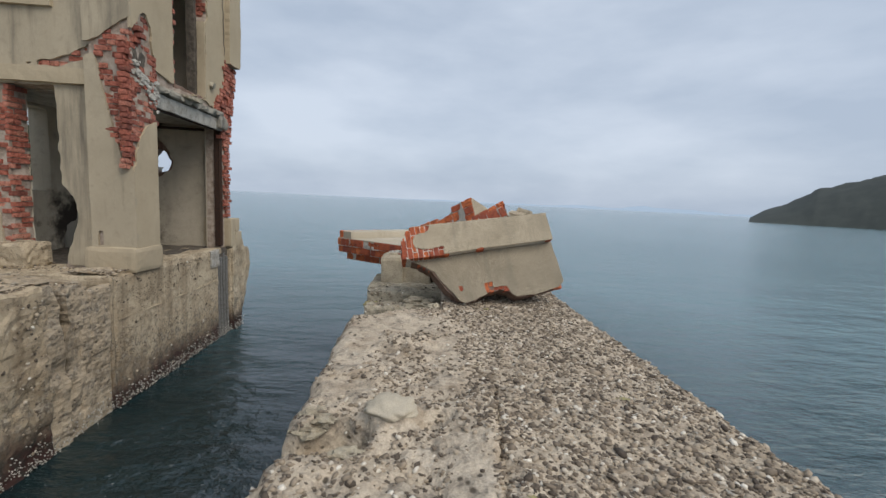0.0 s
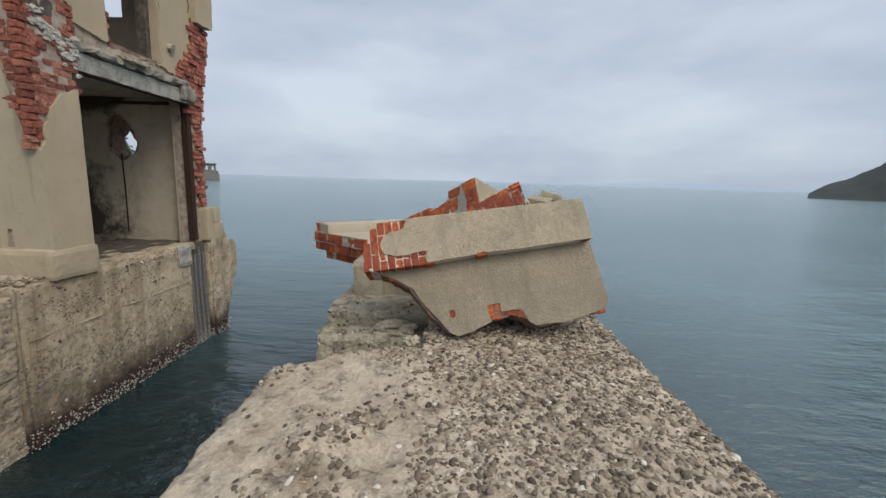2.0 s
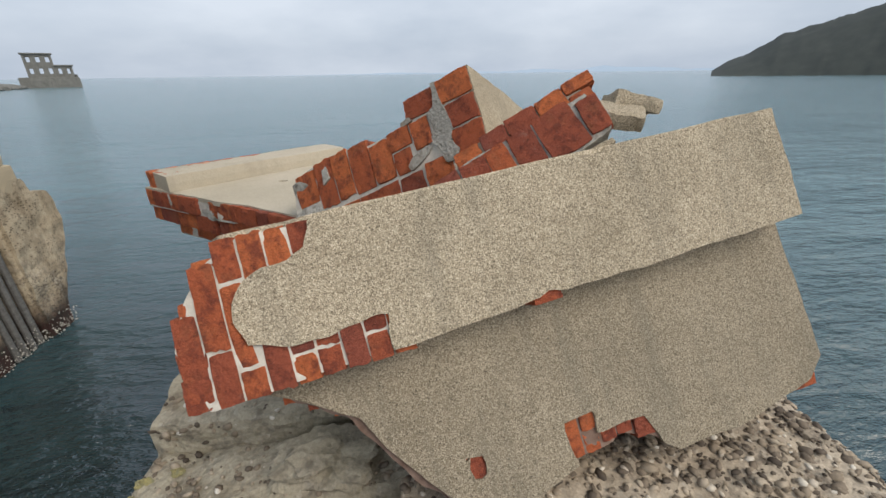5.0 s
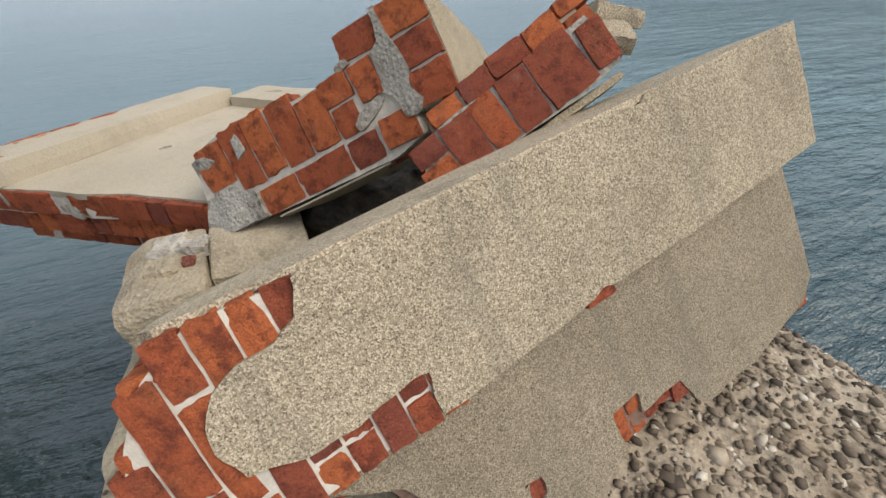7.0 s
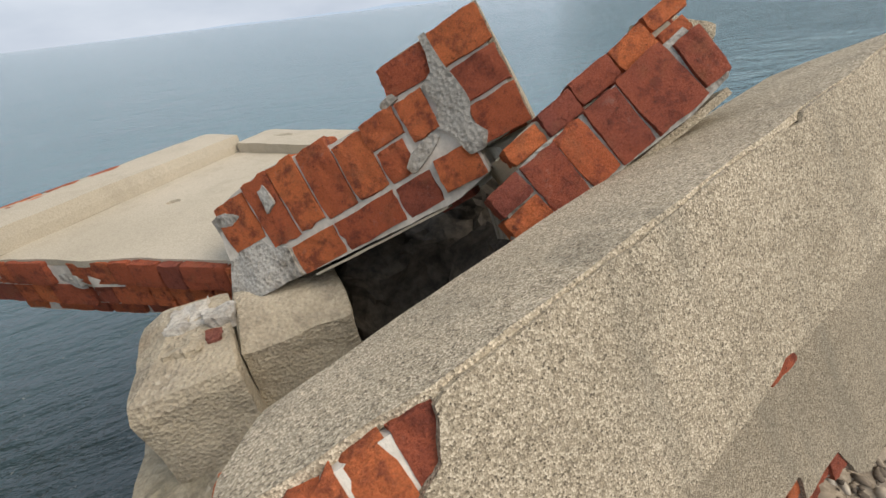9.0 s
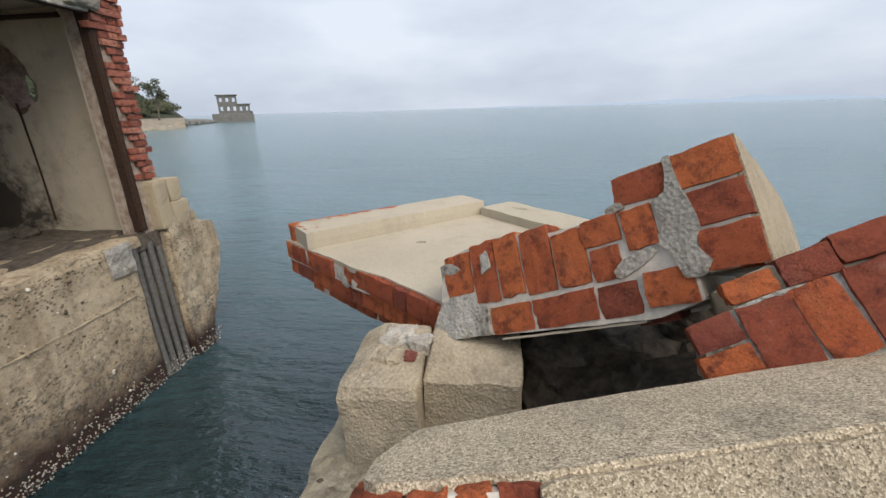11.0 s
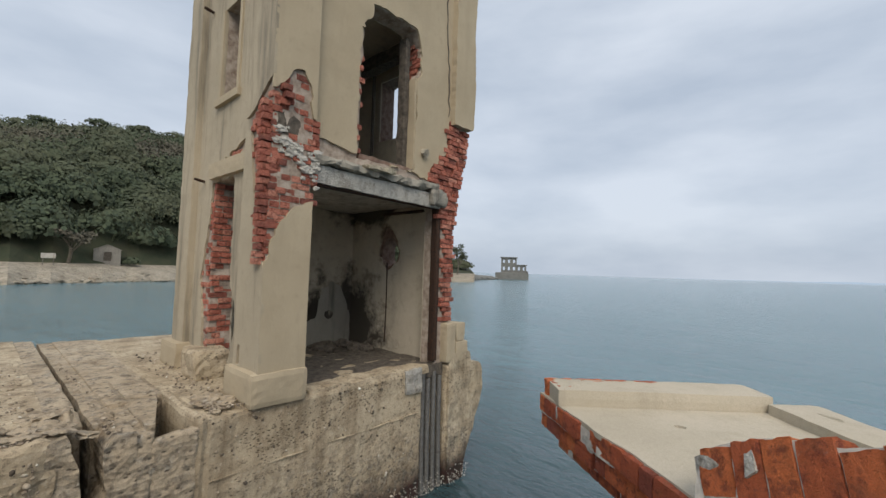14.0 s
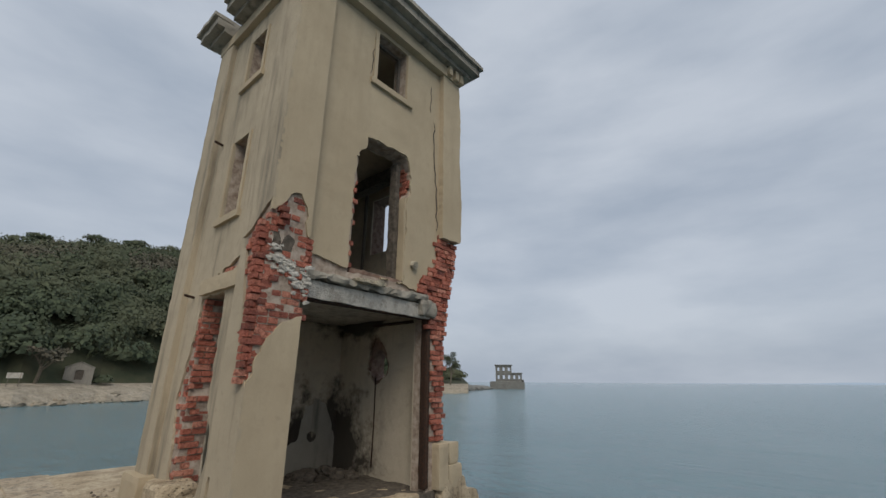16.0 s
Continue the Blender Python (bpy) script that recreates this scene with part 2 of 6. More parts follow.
def inner_mat():
    """Inner render: mottled grey-tan, soot from fires in one corner and under the ceiling, rust run below the hole."""
    k = Nodes("grey_inner_render", 0.92)
    mid = k.noise(5.5, 7, 0.72)
    grain = k.noise(150, 3, 0.7)
    c = k.mix(k.ramp(k.noise(1.1, 5), (0.36, 0.0), (0.66, 1.0)), (0.42, 0.37, 0.285), (0.5, 0.445, 0.35))
    c = k.mix(k.ramp(mid, (0.52, 0.0), (0.7, 0.5)), c, (0.24, 0.21, 0.165))
    c = k.mix(k.ramp(k.noise(2.6, 5, 0.6, k.scaled((1.5, 1.5, 0.25))), (0.54, 0.0), (0.74, 0.4)), c, (0.22, 0.2, 0.165))
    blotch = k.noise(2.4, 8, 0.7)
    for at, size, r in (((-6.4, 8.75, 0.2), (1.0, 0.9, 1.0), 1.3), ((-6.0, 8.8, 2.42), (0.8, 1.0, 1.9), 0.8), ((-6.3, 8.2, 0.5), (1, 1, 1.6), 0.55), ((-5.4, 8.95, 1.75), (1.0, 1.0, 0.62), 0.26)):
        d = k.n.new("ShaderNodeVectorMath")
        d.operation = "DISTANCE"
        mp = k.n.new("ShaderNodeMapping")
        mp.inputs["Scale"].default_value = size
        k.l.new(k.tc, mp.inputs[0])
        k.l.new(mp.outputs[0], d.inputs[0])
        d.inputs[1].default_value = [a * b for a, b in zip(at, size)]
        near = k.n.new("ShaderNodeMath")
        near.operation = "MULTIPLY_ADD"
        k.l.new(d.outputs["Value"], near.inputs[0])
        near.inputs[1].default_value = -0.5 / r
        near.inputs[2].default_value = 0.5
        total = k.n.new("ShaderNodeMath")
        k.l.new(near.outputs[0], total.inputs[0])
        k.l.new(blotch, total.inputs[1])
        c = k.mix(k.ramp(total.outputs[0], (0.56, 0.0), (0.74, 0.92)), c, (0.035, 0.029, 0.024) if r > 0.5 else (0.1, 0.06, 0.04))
    c = k.mix(0.5, c, k.ramp(grain, (0.3, 0.6), (0.7, 1.25)), "MULTIPLY")
    k.bump((mid, 0.35, 0.012), (grain, 0.3, 0.003))
    return k.done(c)


PLASTER_IN = inner_mat()
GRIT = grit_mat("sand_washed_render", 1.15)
GRIT_PALE = plaster_mat("pale_smooth_cement", (0.42, 0.375, 0.29), (0.28, 0.245, 0.185), (0.49, 0.44, 0.35), 0.5)
# darker GRIT for the slab's panel: shade under the band put into its tone
GRIT_SHADE = grit_mat("shaded_sand_render", 0.86)
PITTED = aggregate_mat("pitted_tan_cement", (0.40, 0.345, 0.25), (0.22, 0.185, 0.13), (0.48, 0.42, 0.315), 85, 0.0, 0.4, 0.3)
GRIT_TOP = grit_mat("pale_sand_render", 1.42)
LIME = plain_mat("lime_mortar", (0.62, 0.58, 0.51), (0.44, 0.41, 0.36), 0.95, scale=30)
GREYMORTAR = aggregate_mat("grey_cement_lump", (0.40, 0.385, 0.345), (0.2, 0.19, 0.165), (0.5, 0.49, 0.45), 75, 0.0, 0.95, 0.35)
AGG = aggregate_mat("pebbly_concrete", (0.44, 0.37, 0.28), (0.19, 0.152, 0.11), (0.57, 0.495, 0.39), 36)
WALLAGG = aggregate_mat("pebbly_quay_concrete", (0.36, 0.293, 0.205), (0.13, 0.1, 0.065), (0.47, 0.395, 0.29), 26, 0.0, 0.95, 0.9)
WALLCON = quay_mat("quay_concrete", (0.41, 0.335, 0.23), (0.18, 0.132, 0.08), (0.53, 0.45, 0.325))
ROCKY = aggregate_mat("dark_broken_concrete", (0.34, 0.3, 0.215), (0.12, 0.112, 0.07), (0.48, 0.435, 0.34), 40, 0.0, 0.7, 0.4)
BRICK = brick_mat("orange_red_brick", (0.29, 0.085, 0.06), (0.5, 0.125, 0.056), (0.7, 0.2, 0.07))
BRICK_OLD = brick_mat("faded_red_brick", (0.2, 0.08, 0.062), (0.47, 0.155, 0.105), (0.6, 0.28, 0.2))
MORTAR_OLD = plain_mat("stained_old_mortar", (0.42, 0.36, 0.3), (0.2, 0.15, 0.115), 0.95, scale=9)
CORE = plain_mat("rubble_core", (0.24, 0.17, 0.135), (0.12, 0.07, 0.05), 0.95, scale=12)
FARCON = plaster_mat("far_grey_concrete", (0.16, 0.162, 0.15), (0.09, 0.092, 0.088), (0.21, 0.212, 0.2))
CORNICE = plaster_mat("weathered_cornice", (0.24, 0.225, 0.19), (0.09, 0.085, 0.075), (0.33, 0.31, 0.26), 1.2)
WHITECON = aggregate_mat("bleached_lintel_concrete", (0.44, 0.42, 0.37), (0.20, 0.185, 0.155), (0.56, 0.54, 0.49), 48, 0.0, 0.6, 0.1)
RUST = plain_mat("rusted_iron", (0.032, 0.024, 0.02), (0.075, 0.038, 0.024), 0.8, 0.35, 30)
PIPE = plain_mat("grey_zinc_pipe", (0.20, 0.20, 0.195), (0.12, 0.115, 0.105), 0.6, 0.4, 25)
WOOD = plain_mat("grey_window_timber", (0.16, 0.145, 0.125), (0.08, 0.07, 0.06), 0.85, scale=25)
# near-black for soot, and for hollows whose shade is put into the colour
DARKRUB = plain_mat("soot_and_shade_dark", (0.055, 0.047, 0.04), (0.14, 0.12, 0.095), 0.95, scale=14)
BARN = plain_mat("barnacle_shell", (0.50, 0.48, 0.43), (0.26, 0.25, 0.22), 0.85, scale=60)
LICHEN = plain_mat("yellow_lichen", (0.32, 0.28, 0.12), (0.2, 0.19, 0.12), 0.95, scale=60)


def pebble_mat():
    k = Nodes("beach_pebbles", 0.75)
    rnd = k.n.new("ShaderNodeNewGeometry").outputs["Random Per Island"]
    c = k.ramp(rnd, (0.0, (0.07, 0.055, 0.042)), (0.3, (0.15, 0.12, 0.09)), (0.66, (0.27, 0.22, 0.16)), (0.9, (0.42, 0.355, 0.27)), (1.0, (0.66, 0.62, 0.54)))
    f = k.noise(60, 4)
    c = k.mix(0.5, c, k.ramp(f, (0.3, 0.65), (0.7, 1.25)), "MULTIPLY")
    k.bump((f, 0.3, 0.004))
    return k.done(c)


PEBBLE = pebble_mat()


def leaf_mat(name, a, b, c):
    k = Nodes(name, 0.8)
    rnd = k.n.new("ShaderNodeNewGeometry").outputs["Random Per Island"]
    col = k.mix(k.ramp(k.noise(0.07, 3), (0.4, 0.0), (0.62, 1.0)), k.ramp(rnd, (0.0, a), (1.0, b)), c)
    col = k.mix(k.ramp(k.noise(0.28, 3), (0.42, 0.0), (0.62, 0.75)), col, k.mix(0.5, col, (0.45, 0.5, 0.5), "MULTIPLY"))
    # leaves lie in the crown's surface on the whole: shade them half way towards upright
    geo = k.n.new("ShaderNodeNewGeometry").outputs["Normal"]
    soft = k.n.new("ShaderNodeMix")
    soft.data_type = "VECTOR"
    soft.inputs[0].default_value = 0.35
    k.l.new(geo, soft.inputs[4])
    soft.inputs[5].default_value = (0.25, -0.55, 0.8)
    k.l.new(soft.outputs[1], k.b.inputs["Normal"])
    return k.done(col)


LEAF = leaf_mat("evergreen_leaves", (0.036, 0.052, 0.031), (0.068, 0.088, 0.048), (0.088, 0.096, 0.056))
LEAF_PALE = leaf_mat("bare_spring_twigs", (0.075, 0.071, 0.052), (0.125, 0.112, 0.083), (0.085, 0.088, 0.056))
# ground between the crowns, with their shade put into its dark colour
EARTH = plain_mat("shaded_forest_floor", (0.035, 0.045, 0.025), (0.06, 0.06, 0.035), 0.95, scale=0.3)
EARTH_FAR = plain_mat("hazy_hillside", (0.042, 0.05, 0.048), (0.055, 0.064, 0.059), 0.95, scale=0.1)
SHORE = aggregate_mat("pale_shore_rubble", (0.27, 0.24, 0.185), (0.1, 0.088, 0.066), (0.4, 0.36, 0.285), 1.6)
BARK = plain_mat("grey_bark", (0.15, 0.13, 0.10), (0.08, 0.07, 0.055), 0.95, scale=6)
HUTWALL = plaster_mat("grey_hut_cement", (0.23, 0.215, 0.185), (0.12, 0.11, 0.095), (0.28, 0.262, 0.225))


def haze_mat(name, col):
    m = bpy.data.materials.new(name)
    m.use_nodes = True
    b = m.node_tree.nodes["Principled BSDF"]
    b.inputs["Base Color"].default_value = (0.1, 0.12, 0.15, 1)
    b.inputs["Emission Color"].default_value = (*col, 1)
    b.inputs["Emission Strength"].default_value = 1.0
    b.inputs["Roughness"].default_value = 1.0
    b.inputs["Specular IOR Level"].default_value = 0.0
    return m


HAZE = haze_mat("distance_haze", (0.34, 0.42, 0.51))


def water_mat():
    k = Nodes("sea_water", 0.14, 0.0, 0.5)
    k.b.inputs["IOR"].default_value = 1.6
    swell = k.noise(0.22, 4, 0.55, k.scaled((0.55, 1.3, 1)))
    chop = k.noise(1.0, 6, 0.62, k.scaled((0.6, 1.6, 1)))
    rip = k.noise(7.0, 4, 0.6, k.scaled((0.7, 1.3, 1)))
    # basin between quay and pier painted darker for shade and reflection, paler sea outside
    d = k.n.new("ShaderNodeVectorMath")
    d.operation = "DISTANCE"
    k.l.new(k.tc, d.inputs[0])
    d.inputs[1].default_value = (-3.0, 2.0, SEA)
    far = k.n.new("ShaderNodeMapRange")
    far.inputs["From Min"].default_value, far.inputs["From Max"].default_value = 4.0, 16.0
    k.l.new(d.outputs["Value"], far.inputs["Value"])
    open_sea = k.mix(k.ramp(k.noise(0.05, 3), (0.35, 0.0), (0.65, 1.0)), (0.105, 0.185, 0.212), (0.13, 0.215, 0.242))
    c = k.mix(far.outputs[0], (0.006, 0.02, 0.023), open_sea)
    k.bump((swell, 0.6, 0.9), (chop, 1.0, 0.34), (rip, 0.6, 0.05))
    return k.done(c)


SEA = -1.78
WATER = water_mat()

# ---- mesh helpers ----
WORLD_OF = {}


def thing(name, label, category, at=(0, 0, 0), m=None, group="", kind=""):
    """An Empty at the base of a thing."""
    ob = new(name)
    ob.empty_display_size = 0.1
    ob.matrix_basis = m if m is not None else Matrix.Translation(at)
    WORLD_OF[ob] = ob.matrix_basis.copy()
    return tagged(ob, label, category, group, kind)


def mesh_of(name, verts, faces, mat, smooth=False):
    me = bpy.data.meshes.new(name)
    me.from_pydata([tuple(v) for v in verts], [], faces)
    me.materials.append(mat)
    if smooth:
        me.polygons.foreach_set("use_smooth", [True] * len(me.polygons))
    me.update()
    return me


def attach(ob, parent, local):
    """Parents ob; with local its mesh is in the parent's own frame, else in the world's."""
    if parent is not None:
        ob.parent = parent
        pw = WORLD_OF.get(parent, Matrix())
        if not local:
            ob.matrix_parent_inverse = pw.inverted()
            WORLD_OF[ob] = Matrix()
        else:
            WORLD_OF[ob] = pw
    else:
        WORLD_OF[ob] = Matrix()
    return ob


def part(name, vf, mat, parent, label="", local=False, smooth=False, kind=""):
    ob = attach(new(name, mesh_of(name, vf[0], vf[1], mat, smooth)), parent, local)
    return tagged(ob, label, kind=kind)


def join(*vfs):
    V, F = [], []
    for v, f in vfs:
        o = len(V)
        V += list(v)
        F += [tuple(i + o for i in q) for q in f]
    return V, F


def moved(vf, m):
    return [m @ Vector(v) for v in vf[0]], vf[1]


def rough_box(a, b, res=0.1, amp=0.01, freq=4.0, rounding=0.02, seed=0.0):
    """A box of gridded faces, its edges worn round and its skin uneven."""
    a, b = Vector(a), Vector(b)
    n = [max(1, round((b[i] - a[i]) / res)) for i in range(3)]
    ids, V, F = {}, [], []
    c, h = (a + b) / 2, (b - a) / 2

    def vert(i, j, k):
        key = (i, j, k)
        if key not in ids:
            p = Vector((a.x + (b.x - a.x) * i / n[0], a.y + (b.y - a.y) * j / n[1], a.z + (b.z - a.z) * k / n[2]))
            q = p - c
            r = min(rounding, min(h) * 0.9)
            core = Vector([max(-(h[t] - r), min(h[t] - r, q[t])) for t in range(3)])
            d = q - core
            if d.length > 1e-6:
                q = core + d.normalized() * r
            p = c + q
            if amp:
                s = Vector((seed * 3.1, seed * 1.7, seed))
                p += noise.noise_vector(p * freq + s) * amp + noise.noise_vector(p * freq * 3.3 + s) * amp * 0.45
            ids[key] = len(V)
            V.append(p)
        return ids[key]

    for ax in range(3):
        u, w = (ax + 1) % 3, (ax + 2) % 3
        for side in (0, n[ax]):
            for i in range(n[u]):
                for j in range(n[w]):
                    q = []
                    for di, dj in ((0, 0), (1, 0), (1, 1), (0, 1)):
                        t = [0, 0, 0]
                        t[ax], t[u], t[w] = side, i + di, j + dj
                        q.append(vert(*t))
                    F.append(tuple(q if side else q[::-1]))
    return V, F


def sd_poly(P, poly):
    """Signed distance of points P (n x 2) to a polygon, positive inside."""
    d = np.full(len(P), 1e9)
    inside = np.zeros(len(P), bool)
    for i in range(len(poly)):
        a, b = np.array(poly[i], float), np.array(poly[i - 1], float)
        e, w = b - a, P - a
        t = np.clip((w @ e) / max(e @ e, 1e-12), 0, 1)
        d = np.minimum(d, np.hypot(*(w - t[:, None] * e).T))
        c1 = (a[1] > P[:, 1]) != (b[1] > P[:, 1])
        with np.errstate(divide="ignore", invalid="ignore"):
            xs = (b[0] - a[0]) * (P[:, 1] - a[1]) / (b[1] - a[1] + 1e-15) + a[0]
        inside ^= c1 & (P[:, 0] < xs)
    return np.where(inside, d, -d)


def rag(P, amp, freq, seed):
    return np.array([amp * (noise.noise(Vector((x * freq, y * freq, seed))) + 0.6 * noise.noise(Vector((x * freq * 2.7, y * freq * 2.7, seed + 5)))) for x, y in P])


def rect(x0, y0, x1, y1):
    return [(x0, y0), (x1, y0), (x1, y1), (x0, y1)]


def sheet(outline, holes, w0, w1, put, step=0.06, ragged=0.0, skin=0.0, seed=0.0, hole_rag=None):
    """A slab of masonry: the outline less the holes in a plane, solid from w0 (its face) to w1 (its back). Edges follow the outlines, a little
    ragged; put(u, v, w) gives the place. holes: polygons or (polygon, ragged)."""
    xs, ys = [p[0] for p in outline], [p[1] for p in outline]
    nu = max(2, math.ceil((max(xs) - min(xs) + 2 * step) / step))
    nv = max(2, math.ceil((max(ys) - min(ys) + 2 * step) / step))
    U = np.linspace(min(xs) - step, max(xs) + step, nu + 1)
    Vv = np.linspace(min(ys) - step, max(ys) + step, nv + 1)
    G = np.array([(u, v) for v in Vv for u in U])

    def field(P):
        f = sd_poly(P, outline)
        if ragged:
            f = f + rag(P, ragged, 6.0, seed)
        for h in holes:
            poly, r = h if isinstance(h, tuple) else (h, 0.0)
            g = -sd_poly(P, poly)
            if r:
                g = g + rag(P, r, 6.0, seed + 9)
            f = np.minimum(f, g)
        return f

    f = field(G)
    keep = (f > 0).reshape(nv + 1, nu + 1)
    cellin = field(np.array([((U[i] + U[i + 1]) / 2, (Vv[j] + Vv[j + 1]) / 2) for j in range(nv) for i in range(nu)])).reshape(nv, nu) > 0
    touch = np.zeros((nv + 1, nu + 1), int)
    for dj in (0, 1):
        for di in (0, 1):
            touch[dj:nv + dj, di:nu + di] += cellin
    edge = ((touch > 0) & (touch < 4)).ravel()
    Q = G.copy()
    e = 1e-3
    for _ in range(3):
        E = Q[edge]
        if not len(E):
            break
        f0 = field(E)
        gx = (field(E + [e, 0]) - field(E - [e, 0])) / (2 * e)
        gy = (field(E + [0, e]) - field(E - [0, e])) / (2 * e)
        g2 = np.maximum(gx * gx + gy * gy, 0.2)
        E = E - np.stack([f0 * gx / g2, f0 * gy / g2], 1)
        Q[edge] = np.clip(E, G[edge] - 0.62 * step, G[edge] + 0.62 * step)
    V, F, idx = [], [], {}

    def vid(k, back):
        key = (k, back)
        if key not in idx:
            u, v = Q[k]
            w = w1 if back else w0
            if skin and not back:
                w += skin * noise.noise(Vector((u * 5, v * 5, seed + 2)))
            idx[key] = len(V)
            V.append(put(u, v, w))
        return idx[key]

    W = nu + 1
    for j in range(nv):
        for i in range(nu):
            if not cellin[j, i]:
                continue
            k = [j * W + i, j * W + i + 1, (j + 1) * W + i + 1, (j + 1) * W + i]
            F.append(tuple(vid(q, False) for q in k))
            F.append(tuple(vid(q, True) for q in k[::-1]))
            for (dj, di), (p, q) in (((-1, 0), (0, 1)), ((0, 1), (1, 2)), ((1, 0), (2, 3)), ((0, -1), (3, 0))):
                y, x = j + dj, i + di
                if not (0 <= y < nv and 0 <= x < nu and cellin[y, x]):
                    F.append((vid(k[q], False), vid(k[p], False), vid(k[p], True), vid(k[q], True)))
    return V, F


def tube(p0, p1, r, sides=10, bow=0.0):
    p0, p1 = Vector(p0), Vector(p1)
    ax = (p1 - p0).normalized()
    x = ax.orthogonal().normalized()
    y = ax.cross(x)
    V, F, rings = [], [], 7
    for k in range(rings):
        t = k / (rings - 1)
        c = p0.lerp(p1, t) + x * bow * math.sin(t * math.pi)
        V += [c + (x * math.cos(a) + y * math.sin(a)) * r for a in (2 * math.pi * s / sides for s in range(sides))]
    for k in range(rings - 1):
        for s in range(sides):
            F.append((k * sides + s, k * sides + (s + 1) % sides, (k + 1) * sides + (s + 1) % sides, (k + 1) * sides + s))
    F += [tuple(range(sides))[::-1], tuple(range((rings - 1) * sides, rings * sides))]
    return V, F


def lump(center, size, seed, mat_rot=None, sub=2, amp=0.28):
    bm = bmesh.new()
    bmesh.ops.create_icosphere(bm, subdivisions=sub, radius=1)
    V = []
    for v in bm.verts:
        n = 1 + amp * (noise.noise(v.co * 1.3 + Vector((seed, seed * 2, 0))) + 0.5 * noise.noise(v.co * 3.1 + Vector((0, seed, 3))))
        p = v.co * n
        p = Vector((p.x * size[0], p.y * size[1], p.z * size[2]))
        if mat_rot is not None:
            p = mat_rot @ p
        V.append(p + Vector(center))
    F = [tuple(v.index for v in f.verts) for f in bm.faces]
    bm.free()
    return V, F


def brick_shape(name, mat, seed, res=0.5):
    """One worn brick of unit size (length on x, depth on y, height on z)."""
    rnd = random.Random(seed)
    V, F = rough_box((-0.5, -0.5, -0.5), (0.5, 0.5, 0.5), res, 0.0, rounding=0.0)
    V = [Vector(v) for v in V]
    for v in V:
        on = sum(abs(abs(c) - 0.5) < 1e-6 for c in v)
        s = 0.06 if on == 3 else (0.022 if on == 2 else 0.0)
        v *= 1 - rnd.uniform(0.3, 1.0) * s
        v += Vector([rnd.uniform(-1, 1) for _ in range(3)]) * 0.016
        v += noise.noise_vector(v * 2.1 + Vector((seed * 3.7, 0, 0))) * 0.03
    return mesh_of(name, V, F, mat)


BRICKS_NEW = [brick_shape("brick", BRICK, i, 0.2) for i in range(9)]
BRICKS_OLD = [brick_shape("brick", BRICK_OLD, 20 + i) for i in range(5)]


def lay(parent, kind, x0, x1, z0, z1, y, depth=0.08, rnd=random, m=None, tilt=0.6):
    """One brick as a child of parent, its face in the plane y of the frame m, spanning x0..x1 and z0..z1."""
    ob = new("brick", kind[rnd.randrange(len(kind))])
    ob.parent = parent
    loc = Matrix.Translation(((x0 + x1) / 2, y + depth / 2 + rnd.uniform(-0.003, 0.003), (z0 + z1) / 2))
    rot = Euler([radians(rnd.uniform(-tilt, tilt)) for _ in range(3)]).to_matrix().to_4x4()
    ob.matrix_basis = (m or Matrix()) @ loc @ rot @ Matrix.Diagonal((x1 - x0, depth, z1 - z0, 1))
    return ob


def brickwork(parent, kind, region, y, m, seed, course=0.073, length=0.22, joint=0.011, depth=0.1, margin=0.03, drop=0.0, extra=(), clip=None):
    """Bonded courses filling a region of the plane; every second course is of headers."""
    rnd = random.Random(seed)
    xs, zs = [p[0] for p in region], [p[1] for p in region]
    z, row = min(zs), 0
    while z < max(zs):
        ln = length if row % 2 else length / 2
        x = min(xs) - (ln / 2 if row % 4 > 1 else 0)
        end = max(xs)
        if clip is not None:
            run = np.arange(min(xs), max(xs), 0.01)
            on = run[sd_poly(np.stack([run, run * 0 + z + course / 2], 1), region) > 0]
            end = (on.max() if len(on) else max(xs)) + rnd.uniform(-clip, clip)
        while x < max(xs):
            c = np.array([(x + ln / 2, z + course / 2)])
            if sd_poly(c, region)[0] > -margin and all(sd_poly(c, h)[0] < 0.0 for h in extra) and rnd.random() >= drop:
                lay(parent, kind, max(x, min(xs)) + joint / 2, min(x + ln, end) - joint / 2, z + joint / 2, z + course - joint / 2, y + rnd.choice((0, 0, 0.006, 0.014, -0.012, 0.03)), depth, rnd, m, 0.8) if min(x + ln, end) - max(x, min(xs)) > 0.04 else None
            x += ln
        z += course
        row += 1


def frame_of(origin, x, z):
    """A frame from an origin, the way along and the way up; y goes to the back."""
    x = Vector(x).normalized()
    z = Vector(z)
    z = (z - x * x.dot(z)).normalized()
    y = z.cross(x)
    return Matrix.Translation(origin) @ Matrix((x, y, z)).transposed().to_4x4()


